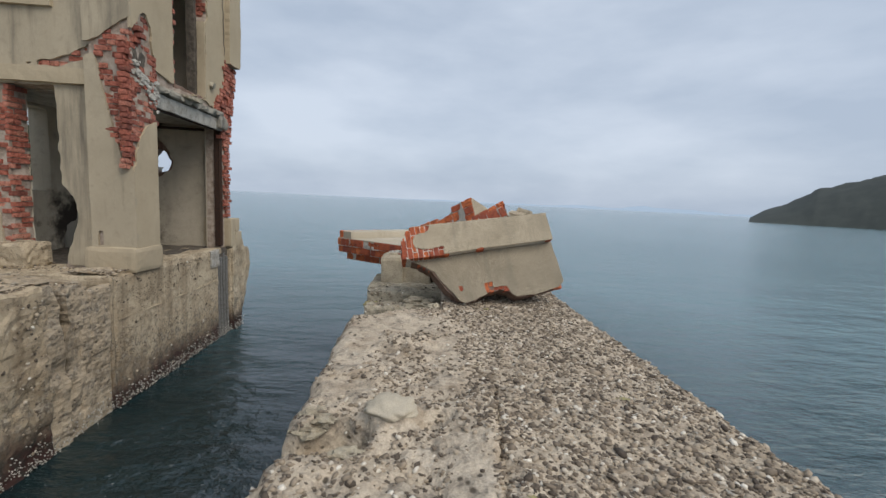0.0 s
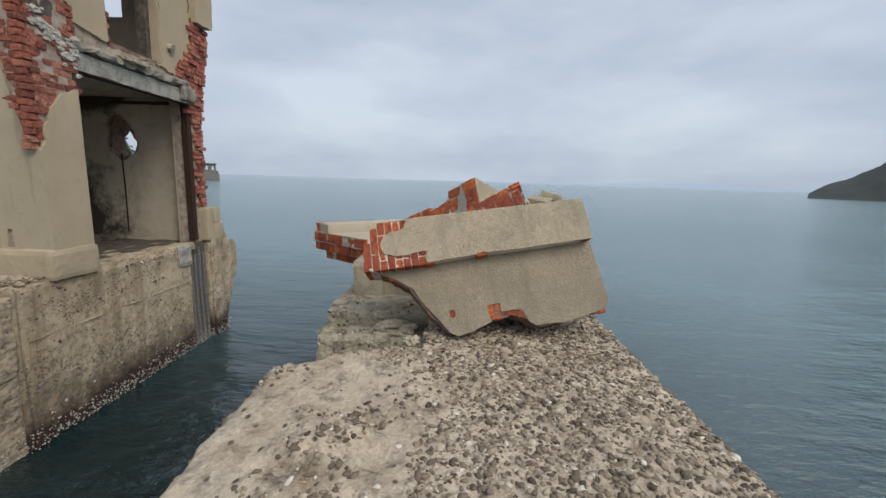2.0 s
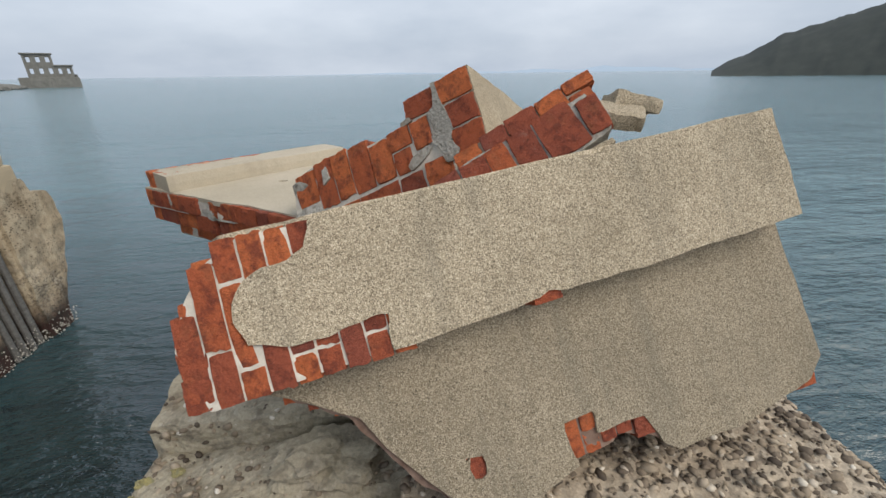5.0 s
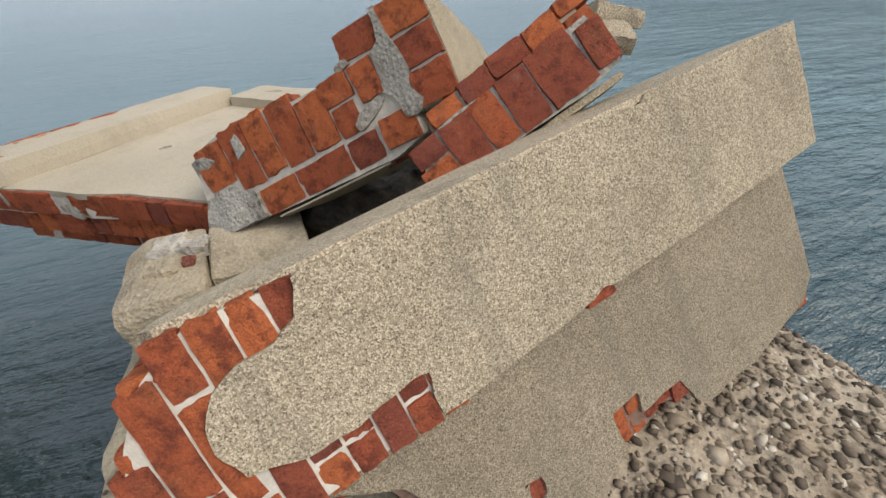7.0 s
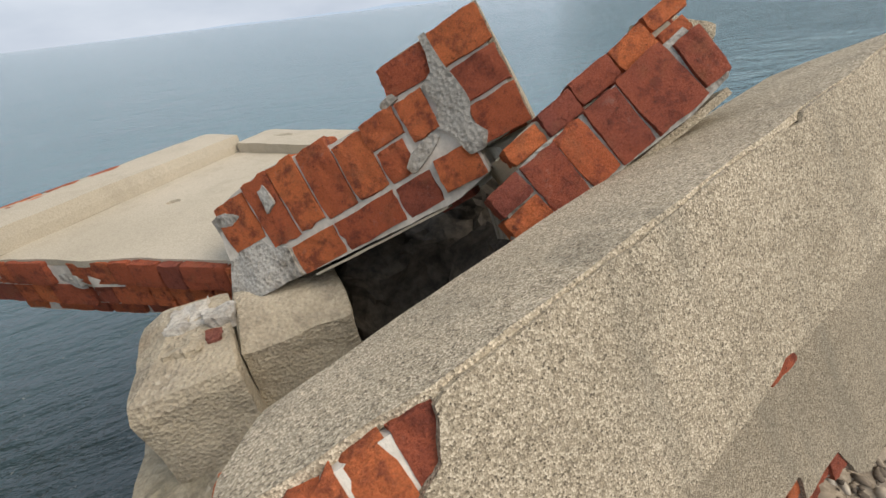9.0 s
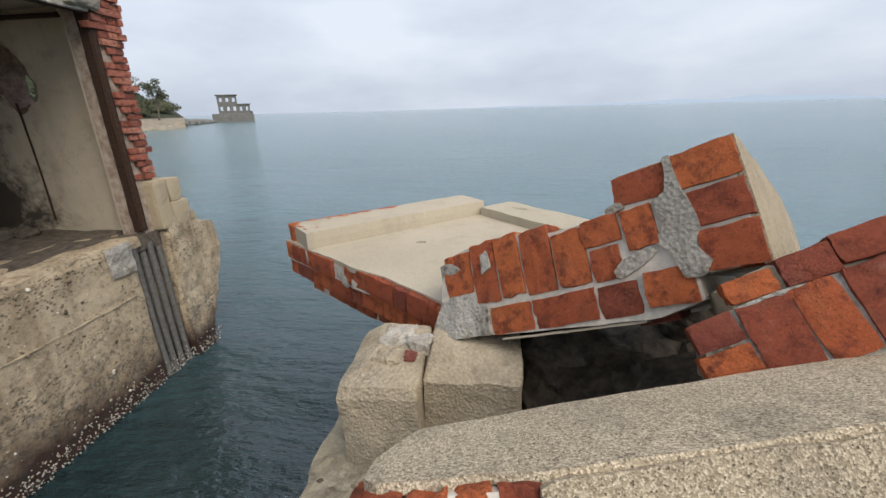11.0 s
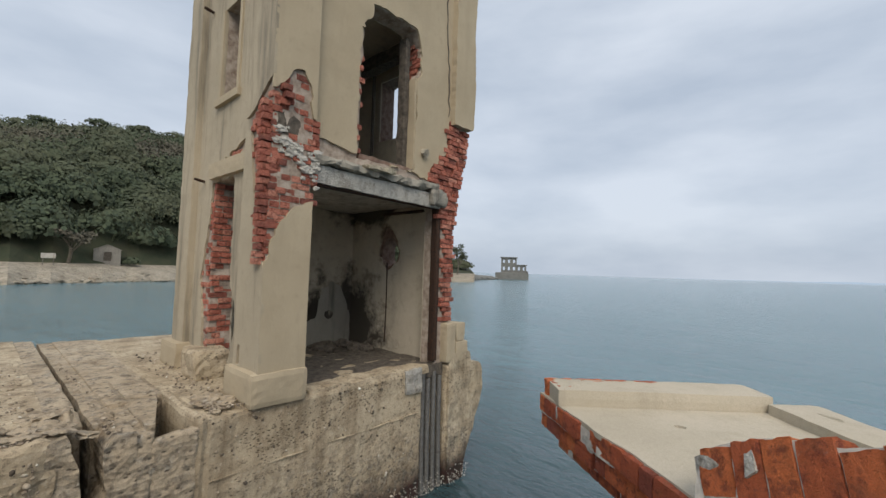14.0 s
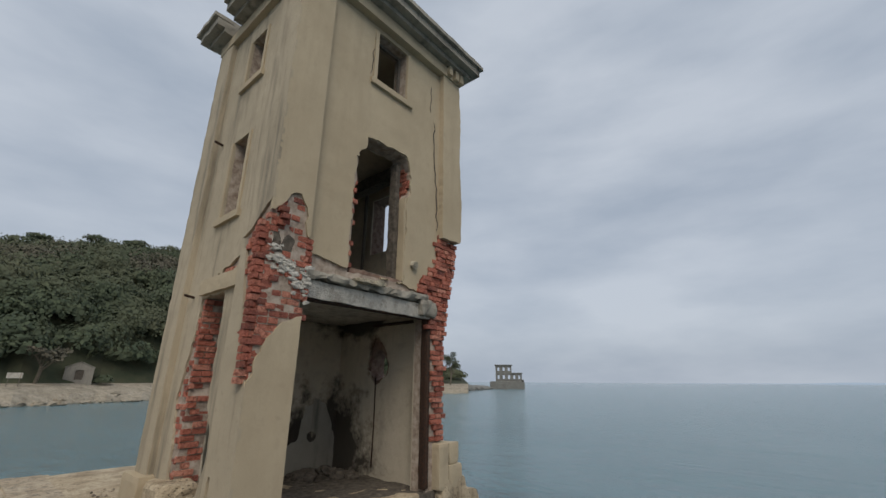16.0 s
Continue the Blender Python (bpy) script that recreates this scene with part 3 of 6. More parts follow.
def studs(parent, name, label, n, spot, size, seed, mat, local=False):
    """Pebbles half sunk in a surface. spot(rnd) gives a place on it and its normal, or None."""
    rnd = random.Random(seed)
    bm = bmesh.new()
    bmesh.ops.create_icosphere(bm, subdivisions=1, radius=1)
    base = [v.co.copy() for v in bm.verts]
    faces = [tuple(v.index for v in f.verts) for f in bm.faces]
    bm.free()
    V, F = [], []
    for _ in range(n):
        got = spot(rnd)
        if got is None:
            continue
        p, nrm = got
        s = size * (0.45 + 1.1 * rnd.random() ** 2.2)
        R = Euler((rnd.uniform(-0.5, 0.5), rnd.uniform(-0.5, 0.5), rnd.uniform(0, 6.3))).to_matrix()
        q = nrm.to_track_quat("Z", "Y").to_matrix() @ R
        sc = (s * rnd.uniform(0.9, 1.7), s * rnd.uniform(0.8, 1.2), s * rnd.uniform(0.5, 0.85))
        o = len(V)
        for v in base:
            w = v * rnd.uniform(0.84, 1.1)
            V.append(p + q @ Vector((w.x * sc[0], w.y * sc[1], w.z * sc[2])))
        F += [tuple(k + o for k in f) for f in faces]
    return part(name, (V, F), mat, parent, label, local, True, "stuff")

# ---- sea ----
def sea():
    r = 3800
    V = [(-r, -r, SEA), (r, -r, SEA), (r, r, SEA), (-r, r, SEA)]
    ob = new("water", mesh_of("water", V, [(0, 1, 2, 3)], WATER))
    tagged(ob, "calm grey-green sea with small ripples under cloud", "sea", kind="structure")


sea()

# ---- pier ----
PIER_L, PIER_R = -0.80, 1.64


def sandy(x, y):
    """1 where a smooth skim of cement still covers the pebbles."""
    n = 0.35 * noise.noise(Vector((x * 5, y * 5, 2))) + 0.25 * noise.noise(Vector((x * 13, y * 13, 5)))
    best = 0.0
    for cx, cy, rx, ry in ((-0.6, 3.55, 0.17, 0.6), (-0.3, 4.05, 0.35, 0.3), (0.14, 3.4, 0.2, 0.26), (0.14, 2.8, 0.2, 0.13), (-0.6, 2.66, 0.2, 0.14), (-0.27, 2.38, 0.17, 0.15), (0.1, 1.7, 0.1, 0.4)):
        q = ((x - cx) / rx) ** 2 + ((y - cy) / ry) ** 2
        best = max(best, min(1.0, max(0.0, (1.25 + n - q) * 3)))
    return best


def pier_height(x, y):
    """Height of the worn pier top: lumps, a hollow by the edge, a drop at the broken corner."""
    p = Vector((x, y, 0))
    rugged = 1.0 + 0.9 * max(0.0, min(1.0, (0.35 - x) / 0.4))
    h = rugged * (0.022 * noise.noise(p * 2.3) + 0.014 * noise.noise(p * 6.5) + 0.011 * noise.noise(p * 17)) + 0.007 * noise.noise(p * 41)
    h += 0.05 * max(0.0, noise.noise(p * 1.1 + Vector((3, 1, 0)))) * (1 if x < 0.35 else 0.35)
    h -= h * 0.6 * sandy(x, y)
    for cx, cy, rx, ry, d, e in ((-0.54, 2.2, 0.18, 0.16, 0.27, 0.3), (-0.76, 2.14, 0.2, 0.12, 0.16, 0.4), (-0.03, 2.32, 0.11, 0.06, 0.06, 0.5), (-0.2, 1.95, 0.13, 0.07, 0.05, 0.6), (0.0, 3.42, 0.09, 0.13, 0.03, 0.4), (-0.36, 3.3, 0.12, 0.05, 0.03, 0.5)):
        wx, wy = x + 0.05 * noise.noise(p * 7), y + 0.05 * noise.noise(p * 7 + Vector((9, 0, 0)))
        q = ((wx - cx) / rx) ** 2 + ((wy - cy) / ry) ** 2
        if q < 1:
            h -= d * (1 - q) ** e * (1 + 0.3 * noise.noise(p * 9))
    q = ((x + 0.27) / 0.16) ** 2 + ((y - 2.38) / 0.15) ** 2
    if q < 1:
        h += 0.05 * (1 - q * q)
    q = ((x + 0.2) / 0.3) ** 2 + ((y - 3.46) / 0.2) ** 2
    if q < 1:
        h += (0.03 + 0.05 * noise.noise(p * 11)) * (1 - q)
    seam = x - 0.2 - (y - 1.79) * 0.135 - 0.02 * noise.noise(Vector((y * 6, 0, 0)))
    if 1.2 < y < 2.75:
        h += 0.03 * max(0.0, 1 + seam / 0.3) * (seam < 0) - 0.035 * max(0.0, 1 - abs(seam - 0.012) / 0.022)
    ragged = 0.03 * noise.noise(Vector((x * 3, y * 5, 4))) + 0.02 * noise.noise(Vector((x * 8, y * 13, 4)))
    dl, dr = x - PIER_L + ragged, PIER_R - x + ragged * 0.7
    h -= 0.09 * max(0.0, 1 - dl / 0.11) ** 2 + 0.06 * max(0.0, 1 - dr / 0.08) ** 2
    return h


def gone(x, y):
    """True where the pier's corner has broken away."""
    edge = 4.02 + 0.62 * max(0.0, x + 0.85) ** 0.8 + 0.05 * noise.noise(Vector((x * 4, 2, 1)))
    return x < 0.14 + 0.05 * noise.noise(Vector((3, y * 4, 1))) and y > edge


def pier():
    t = thing("pier", "weathered pebbly concrete pier standing in the sea", "pier", (0.4, 2, SEA))
    step = 0.021
    nx, ny = round((PIER_R - PIER_L) / step), round(6.2 / step)
    V, F, ids = [], [], {}
    y0 = 0.5

    def vid(i, j):
        if (i, j) not in ids:
            x, y = PIER_L + i * (PIER_R - PIER_L) / nx, y0 + j * 6.2 / ny
            wob = 0.03 * noise.noise(Vector((y * 2.7, 0, 8))) + 0.02 * noise.noise(Vector((y * 9, 0, 8)))
            ids[i, j] = len(V)
            V.append((x + wob * (1 if i in (0, nx) else 0), y, pier_height(x, y)))
        return ids[i, j]

    alive = {(i, j) for i in range(nx) for j in range(ny) if not gone(PIER_L + (i + .5) * (PIER_R - PIER_L) / nx, y0 + (j + .5) * 6.2 / ny)}
    low = {}

    def down(k, i, j):
        if k not in low:
            x, y, z = V[k]
            n = noise.noise_vector(Vector((x * 5, y * 5, 1))) * 0.04
            ring = []
            for dz, s in ((-0.09, 0.6), (-0.25, 1.2), (-0.6, 1.5), (-1.2, 1.6), (SEA - 0.7, 1.6)):
                w = noise.noise_vector(Vector((x * 4, y * 4, dz * 5))) * 0.035
                side = 0.03 * s * (-1 if i == 0 else 1 if i == nx else 0)
                ring.append(len(V))
                V.append((x + side * 0.5 + w.x, y + w.y, z + dz if dz > -1 else dz))
            low[k] = [k] + ring
        return low[k]

    for i, j in alive:
        q = [vid(i, j), vid(i + 1, j), vid(i + 1, j + 1), vid(i, j + 1)]
        F.append(tuple(q))
        for (di, dj), (a, b) in (((0, -1), (0, 1)), ((1, 0), (1, 2)), ((0, 1), (2, 3)), ((-1, 0), (3, 0))):
            if (i + di, j + dj) not in alive:
                pa = [(i, j), (i + 1, j), (i + 1, j + 1), (i, j + 1)]
                A, B = down(q[a], *pa[a]), down(q[b], *pa[b])
                for k in range(len(A) - 1):
                    F.append((A[k + 1], B[k + 1], B[k], A[k]))
    part("crust", (V, F), AGG, t, "washed-out pebbly concrete top", smooth=True)
    part("landward_length", rough_box((PIER_L, -6, SEA - 0.7), (PIER_R, 0.52, -0.004), 0.16, 0.02), AGG, t)
    # the broken corner: two lower blocks and the footing between them
    part("broken_block", rough_box((-0.76, 4.95, SEA - 0.6), (0.22, 5.25, -0.1), 0.035, 0.018, 8, 0.03, 2), ROCKY, t, "dark broken concrete block with lichen")
    part("broken_block", rough_box((-0.76, 5.24, SEA - 0.6), (0.3, 5.8, 0.02), 0.04, 0.022, 7, 0.03, 5), ROCKY, t, "dark broken concrete block with lichen")
    part("footing", rough_box((-0.76, 3.95, SEA - 0.6), (0.35, 4.98, -0.42), 0.07, 0.05, 4, 0.06, 9), ROCKY, t)
    part("footing", rough_box((-0.78, 5.7, SEA - 0.6), (0.4, 6.68, -0.01), 0.08, 0.03, 4, 0.04, 3), ROCKY, t)
    part("loose_lump", lump((-0.1, 5.1, -0.06), (0.16, 0.12, 0.06), 4, amp=0.7, sub=4), ROCKY, t)
    part("loose_lump", lump((0.04, 4.72, -0.03), (0.06, 0.05, 0.04), 8, amp=0.7, sub=3), ROCKY, t)
    # broken rock lining the hollow at the edge, coloured darker to deepen its shade
    rk = random.Random(12)
    for k in range(16):
        u, v = rk.uniform(-0.68, -0.44), rk.uniform(2.05, 2.4)
        s = rk.uniform(0.03, 0.06)
        part("hollow_rock", lump((u, v, pier_height(u, v) - 0.02), (s * 1.3, s, s * 0.6), k + 60, amp=0.8, sub=3), ROCKY, t)
    part("cement_cap", lump((-0.27, 2.38, pier_height(-0.27, 2.38) - 0.012), (0.13, 0.12, 0.05), 2, amp=0.35, sub=4), GRIT_PALE, t, "smooth pale cement dome", smooth=True)
    # pebbles set in the crust
    rnd = random.Random(3)
    bm = bmesh.new()
    bmesh.ops.create_icosphere(bm, subdivisions=1, radius=1)
    base = [v.co.copy() for v in bm.verts]
    faces = [tuple(v.index for v in f.verts) for f in bm.faces]
    bm.free()
    PV, PF, n, tries, single = [], [], 0, 0, 0
    stones = []
    for q in range(12):
        W = [v * rnd.uniform(0.74, 1.14) for v in base]
        stones.append(mesh_of("pebble", W, faces, PEBBLE, True))
    while n < 25000 and tries < 200000:
        tries += 1
        x, y = rnd.uniform(PIER_L + 0.02, PIER_R - 0.015), 0.85 + 5.0 * rnd.random() ** 1.15
        if gone(x, y) or (x < 0.35 and y > 4.9):
            continue
        bare = 0.5 * noise.noise(Vector((x * 1.6, y * 1.3, 7))) + 0.35 * noise.noise(Vector((x * 4, y * 4, 2)))
        want = 0.97 if x > 0.2 + 0.35 * noise.noise(Vector((y * 1.4, 3, 3))) else (0.42 + bare * 0.8) * (1 - sandy(x, y)) + 0.015
        if rnd.random() > want:
            continue
        s = 0.005 + 0.0155 * rnd.random() ** 2.3
        if rnd.random() < 0.025:
            s *= 1.55
        R = Euler((rnd.uniform(-0.5, 0.5), rnd.uniform(-0.5, 0.5), rnd.uniform(0, 6.3))).to_matrix()
        sc = Vector((s * rnd.uniform(0.9, 1.7), s * rnd.uniform(0.8, 1.2), s * rnd.uniform(0.35, 0.7)))
        c = Vector((x, y, pier_height(x, y) + s * rnd.uniform(-0.3, 0.25)))
        if single < 290 and s > 0.013 and 2.6 < y < 4.7 and x > 0.1:
            ob = new("pebble", stones[single % 12])
            ob.parent = t
            ob.matrix_parent_inverse = WORLD_OF[t].inverted()
            ob.matrix_basis = Matrix.Translation(c) @ R.to_4x4() @ Matrix.Diagonal((*sc, 1))
            single += 1
            n += 1
            continue
        o = len(PV)
        for v in base:
            w = v * rnd.uniform(0.74, 1.14)
            PV.append(c + R @ Vector((w.x * sc.x, w.y * sc.y, w.z * sc.z)))
        PF += [tuple(q + o for q in f) for f in faces]
        n += 1
    part("pebble_crust", (PV, PF), PEBBLE, t, "grey-brown beach pebbles standing out of the concrete", smooth=True, kind="stuff")
    def on_blocks(rnd):
        u, v = rnd.uniform(-0.74, 0.15), rnd.random()
        if rnd.random() < 0.45:
            return Vector((u, 4.955, -0.14 - 0.75 * v)), Vector((0, -1, 0))
        if rnd.random() < 0.5:
            return Vector((u, 4.97 + 0.25 * v, -0.1)), Vector((0, 0, 1))
        return (Vector((u, 5.25 + 0.45 * v, 0.02)), Vector((0, 0, 1))) if rnd.random() < 0.6 else (Vector((u, 5.245, -0.1 + 0.11 * v)), Vector((0, -1, 0)))

    studs(t, "block_gravel", "dark pebbles in the broken blocks", 700, on_blocks, 0.011, 31, PEBBLE)
    moss = random.Random(23)
    for k in range(12):
        r = moss.uniform(0.008, 0.018)
        u = -0.745 + 0.12 * moss.random() ** 2
        at = (u, 4.955, -0.13 - 0.4 * moss.random()) if k % 2 else (u, 4.97 + 0.2 * moss.random(), -0.1)
        part("lichen", lump(at, (r * 1.3, r if not k % 2 else 0.012, 0.01 if not k % 2 else r), k + 40, amp=0.8, sub=3), LICHEN, t, "yellow-green lichen spot")
    for k, (x, y, r) in enumerate(((0.6, 4.6, 0.035), (1.1, 2.6, 0.04), (0.3, 1.75, 0.03))):
        part("lichen", lump((x, y, pier_height(x, y) + 0.004), (r, r * 0.8, 0.008), k + 3, amp=0.6), LICHEN, t, "yellow-green lichen spot")


pier()

# ---- quay under the tower ----


def wall_face(y0, y1, x, z0, z1, back, res, amp, seed, mat, parent, name, label=""):
    return part(name, join(rough_box((back, y0, z0), (x - 0.4, y1, z1 - 0.004), 0.25, amp * 0.5, 3.2, 0.03, seed), rough_box((x - 0.9, y0, z0), (x, y1, z1), res * 0.55, amp, 3.2, 0.04, seed)) if x - back > 1.5 else rough_box((back, y0, z0), (x, y1, z1), res * 0.55, amp, 3.2, 0.03, seed), mat, parent, label)


def quay():
    t = thing("quay", "stained old concrete quay with a cracked, pitted face", "quay", (-6, 5, SEA))
    # left block, then the tower's base with its square sump left open
    wall_face(-6, 4.72, -3.95, SEA - 0.8, 0.05, -9.2, 0.09, 0.05, 1, WALLCON, t, "quay_block", "rough pebbly concrete block")
    wall_face(4.7, 4.915, -4.36, SEA - 0.8, 0.045, -9.2, 0.11, 0.03, 11, WALLAGG, t, "quay_block")
    beside = lambda u, v, w: Vector((-3.965 - w, u, v))
    part("quay_block", sheet([(4.66, SEA - 0.8), (4.925, SEA - 0.8), (4.935, -1.0), (4.915, -0.62), (4.87, -0.42), (4.85, -0.2), (4.8, -0.06), (4.78, 0.06), (4.66, 0.05)], [], 0.0, 0.42, beside, 0.03, 0.014, 0.05, 12), WALLAGG, t, "torn edge above the crack")
    part("base_block", sheet([(4.955, SEA - 0.8), (5.2, SEA - 0.8), (5.2, -0.03), (5.06, -0.02), (4.99, -0.1), (5.0, -0.3), (5.015, -0.44), (4.95, -0.6), (4.96, -1.1)], [], 0.03, 0.45, beside, 0.03, 0.016, 0.05, 2), WALLAGG, t, "torn edge beside the crack")
    wall_face(4.97, 5.16, -4.4, SEA - 0.8, -0.02, -9.2, 0.09, 0.03, 2, WALLAGG, t, "base_block")
    part("rounded_post", lump((-4.5, 4.83, -0.1), (0.2, 0.075, 0.2), 6, amp=0.15, sub=4), WALLAGG, t, "rounded concrete stub in the crack", smooth=True)
    wall_face(5.14, 5.33, -4.0, SEA - 0.8, -0.06, -4.9, 0.05, 0.03, 22, WALLAGG, t, "base_block", "broken rim of the drain hole")
    wall_face(5.14, 5.33, -4.88, SEA - 0.8, -0.005, -9.2, 0.09, 0.02, 23, WALLAGG, t, "base_block")
    wall_face(5.31, 5.64, -4.01, SEA - 0.8, -0.8, -9.2, 0.09, 0.02, 3, WALLAGG, t, "base_block")
    wall_face(5.31, 5.64, -5.0, -0.95, -0.01, -9.19, 0.1, 0.012, 4, WALLAGG, t, "base_block")
    wall_face(5.30, 5.65, -4.0, -0.95, -0.12, -4.12, 0.05, 0.03, 14, WALLAGG, t, "sump_lip", "broken lip of a square drain hole")
    part("sump_mud", rough_box((-5.02, 5.3, -0.9), (-4.1, 5.65, -0.7), 0.06, 0.012, 5, 0.01, 3), DARKRUB, t, "near-black floor of the drain hole")
    part("base_block", sheet([(-5.02, 5.28), (-4.1, 5.28), (-4.1, 5.34), (-4.5, 5.45), (-4.9, 5.55), (-5.02, 5.56)], [], 0.0, 0.9, lambda u, v, w: Vector((u, v, -0.03 - w)), 0.04, 0.008, 0.02, 6), WALLAGG, t, "slanting side of the drain hole")
    wall_face(5.62, 5.72, -4.0, SEA - 0.8, -0.02, -9.2, 0.09, 0.016, 15, WALLCON, t, "base_block")
    wall_face(5.70, 8.48, -4.0, SEA - 0.8, -0.04, -9.2, 0.09, 0.016, 5, WALLCON, t, "base_block", "board-marked concrete base with rust-brown runs")
    wall_face(8.46, 8.98, -4.1, SEA - 0.8, -0.05, -9.2, 0.09, 0.03, 6, WALLCON, t, "pipe_chase")
    wall_face(8.96, 9.3, -3.99, SEA - 0.8, -0.05, -9.2, 0.07, 0.03, 7, WALLCON, t, "base_block")
    for k, z in enumerate((-0.62, -1.12)):
        part("formwork_ridge", rough_box((-4.03, 5.75, z - 0.006), (-3.993, 8.4, z + 0.006), 0.07, 0.014, 5, 0.004, k), WALLCON, t)
    part("white_patch", rough_box((-4.02, 8.12, -0.34), (-3.955, 8.44, 0.0), 0.06, 0.025, 6, 0.03, 4), GREYMORTAR, t, "blue-grey cement patch")
    # broken upper rim beside the crack
    rnd = random.Random(8)
    for k in range(26):
        y = rnd.uniform(3.4, 6.0)
        if 5.1 < y < 5.85:
            continue
        s = rnd.uniform(0.05, 0.15)
        part("rim_lump", lump((-4.1 - rnd.random() * 0.5, y, 0.0 + (0.06 if y < 4.88 else -0.01)), (s * 1.3, s, s * 0.3), k, amp=0.9, sub=4), WALLAGG, t)
    # corbel at the seaward corner, stepping out and tapering to the water
    prof = [(9.25, 0.1), (9.5, 0.1), (9.53, -0.08), (9.78, -0.12), (9.83, -0.3), (9.82, -0.62), (9.66, -1.0), (9.42, -1.5), (9.3, SEA - 0.3), (9.0, SEA - 0.3), (9.0, 0.1)]
    part("corbel", sheet(prof, [], 0.0, 0.5, lambda u, v, w: Vector((-3.955 - w, u, v)), 0.06, 0.012, 0.03, 4), WALLCON, t, "stepped concrete corbel tapering into the water")
    part("corner_block", rough_box((-4.5, 8.92, -0.02), (-3.95, 9.12, 0.56), 0.05, 0.012, 5, 0.02, 3), PLASTER, t)
    part("corner_block", rough_box((-4.5, 9.16, 0.27), (-3.97, 9.37, 0.55), 0.05, 0.012, 5, 0.02, 6), PLASTER, t)
    part("corner_block", rough_box((-4.5, 9.13, -0.04), (-3.95, 9.42, 0.27), 0.05, 0.012, 5, 0.02, 7), PLASTER, t)
    for k, y in enumerate((8.53, 8.64, 8.76, 8.88)):
        part("drain_pipe", tube((-4.05, y, -0.12 - 0.08 * (k % 2)), (-4.02, y + 0.02, SEA - 0.3), 0.036, 10, 0.012), PIPE, t, "grey metal conduit pipe")
    def on_quay(rnd):
        y = rnd.uniform(3.2, 9.25)
        if 5.1 < y < 5.74 or 8.44 < y < 9.0 or 4.64 < y < 5.03:
            return None
        if noise.noise(Vector((y * 1.1, rnd.random() * 0.4, 3))) < -0.12:
            return None
        if rnd.random() < 0.5 and (y < 5.0 or rnd.random() < 0.35):
            z = -0.06 - 1.6 * rnd.random() ** 1.3
            return Vector(((-3.945 if y < 4.92 else -3.995) + rnd.uniform(-0.02, 0.02), y, z)), Vector((1, 0, 0))
        y = rnd.uniform(2.5, 6.2)
        if 5.1 < y < 5.75 or 4.64 < y < 5.0:
            return None
        return Vector((-4.05 - 3.2 * rnd.random() ** 2.2, y, 0.05 if y < 4.92 else 0.0)), Vector((0, 0, 1))

    studs(t, "quay_gravel", "pebbles washed out of the quay concrete", 5200, on_quay, 0.013, 41, PEBBLE)
    # barnacles along the tide line
    BV, BF = [], []
    for k in range(1500):
        y = rnd.uniform(3.0, 9.45)
        z = SEA + abs(rnd.gauss(0.06, 0.09))
        s = rnd.uniform(0.003, 0.01)
        v, f = lump((-3.96 + (0.02 if y < 4.88 else -0.02 if y < 9 else 0.03) + rnd.uniform(-0.02, 0.02), y, z), (s, s, s), k, sub=1, amp=0.6)
        o = len(BV)
        BV += v
        BF += [tuple(q + o for q in g) for g in f]
    part("barnacle_crust", (BV, BF), BARN, t, "white barnacles along the tide line", kind="stuff")


quay()

# ---- ruined lookout tower ----
FX, SY = -4.06, 6.21
TOP = 6.78


def front(u, v, w):
    return Vector((FX - w, u, v))


def south(u, v, w):
    return Vector((u, SY + w, v))


FRONT_M = frame_of((FX, 0, 0), (0, 1, 0), (0, 0, 1))
SOUTH_M = frame_of((0, SY, 0), (1, 0, 0), (0, 0, 1))

HOLLOW = [(6.2, 2.72), (6.3, 2.68), (6.44, 2.74), (6.46, 2.86), (6.34, 2.93), (6.2, 2.92)]
DOOR = [(6.62, -0.2), (8.8, -0.2), (8.8, 2.32), (6.62, 2.32)]
WIN2 = [(7.42, 4.74), (7.41, 4.55), (7.3, 4.42), (7.28, 3.6), (7.27, 2.7), (8.22, 2.72), (8.24, 4.0), (8.32, 4.15), (8.3, 4.55), (8.2, 4.75)]
WIN3 = rect(7.5, 5.74, 8.13, 6.68)
SDOOR = [(-5.62, 2.38), (-5.0, 2.38), (-4.98, 1.1), (-4.82, 0.9), (-4.78, 0.66), (-4.9, 0.3), (-5.0, -0.1), (-5.6, -0.1), (-5.62, 0.5)]
SWIN2, SWIN3 = rect(-5.55, 3.44, -5.07, 4.62), rect(-5.55, 5.6, -5.07, 6.44)


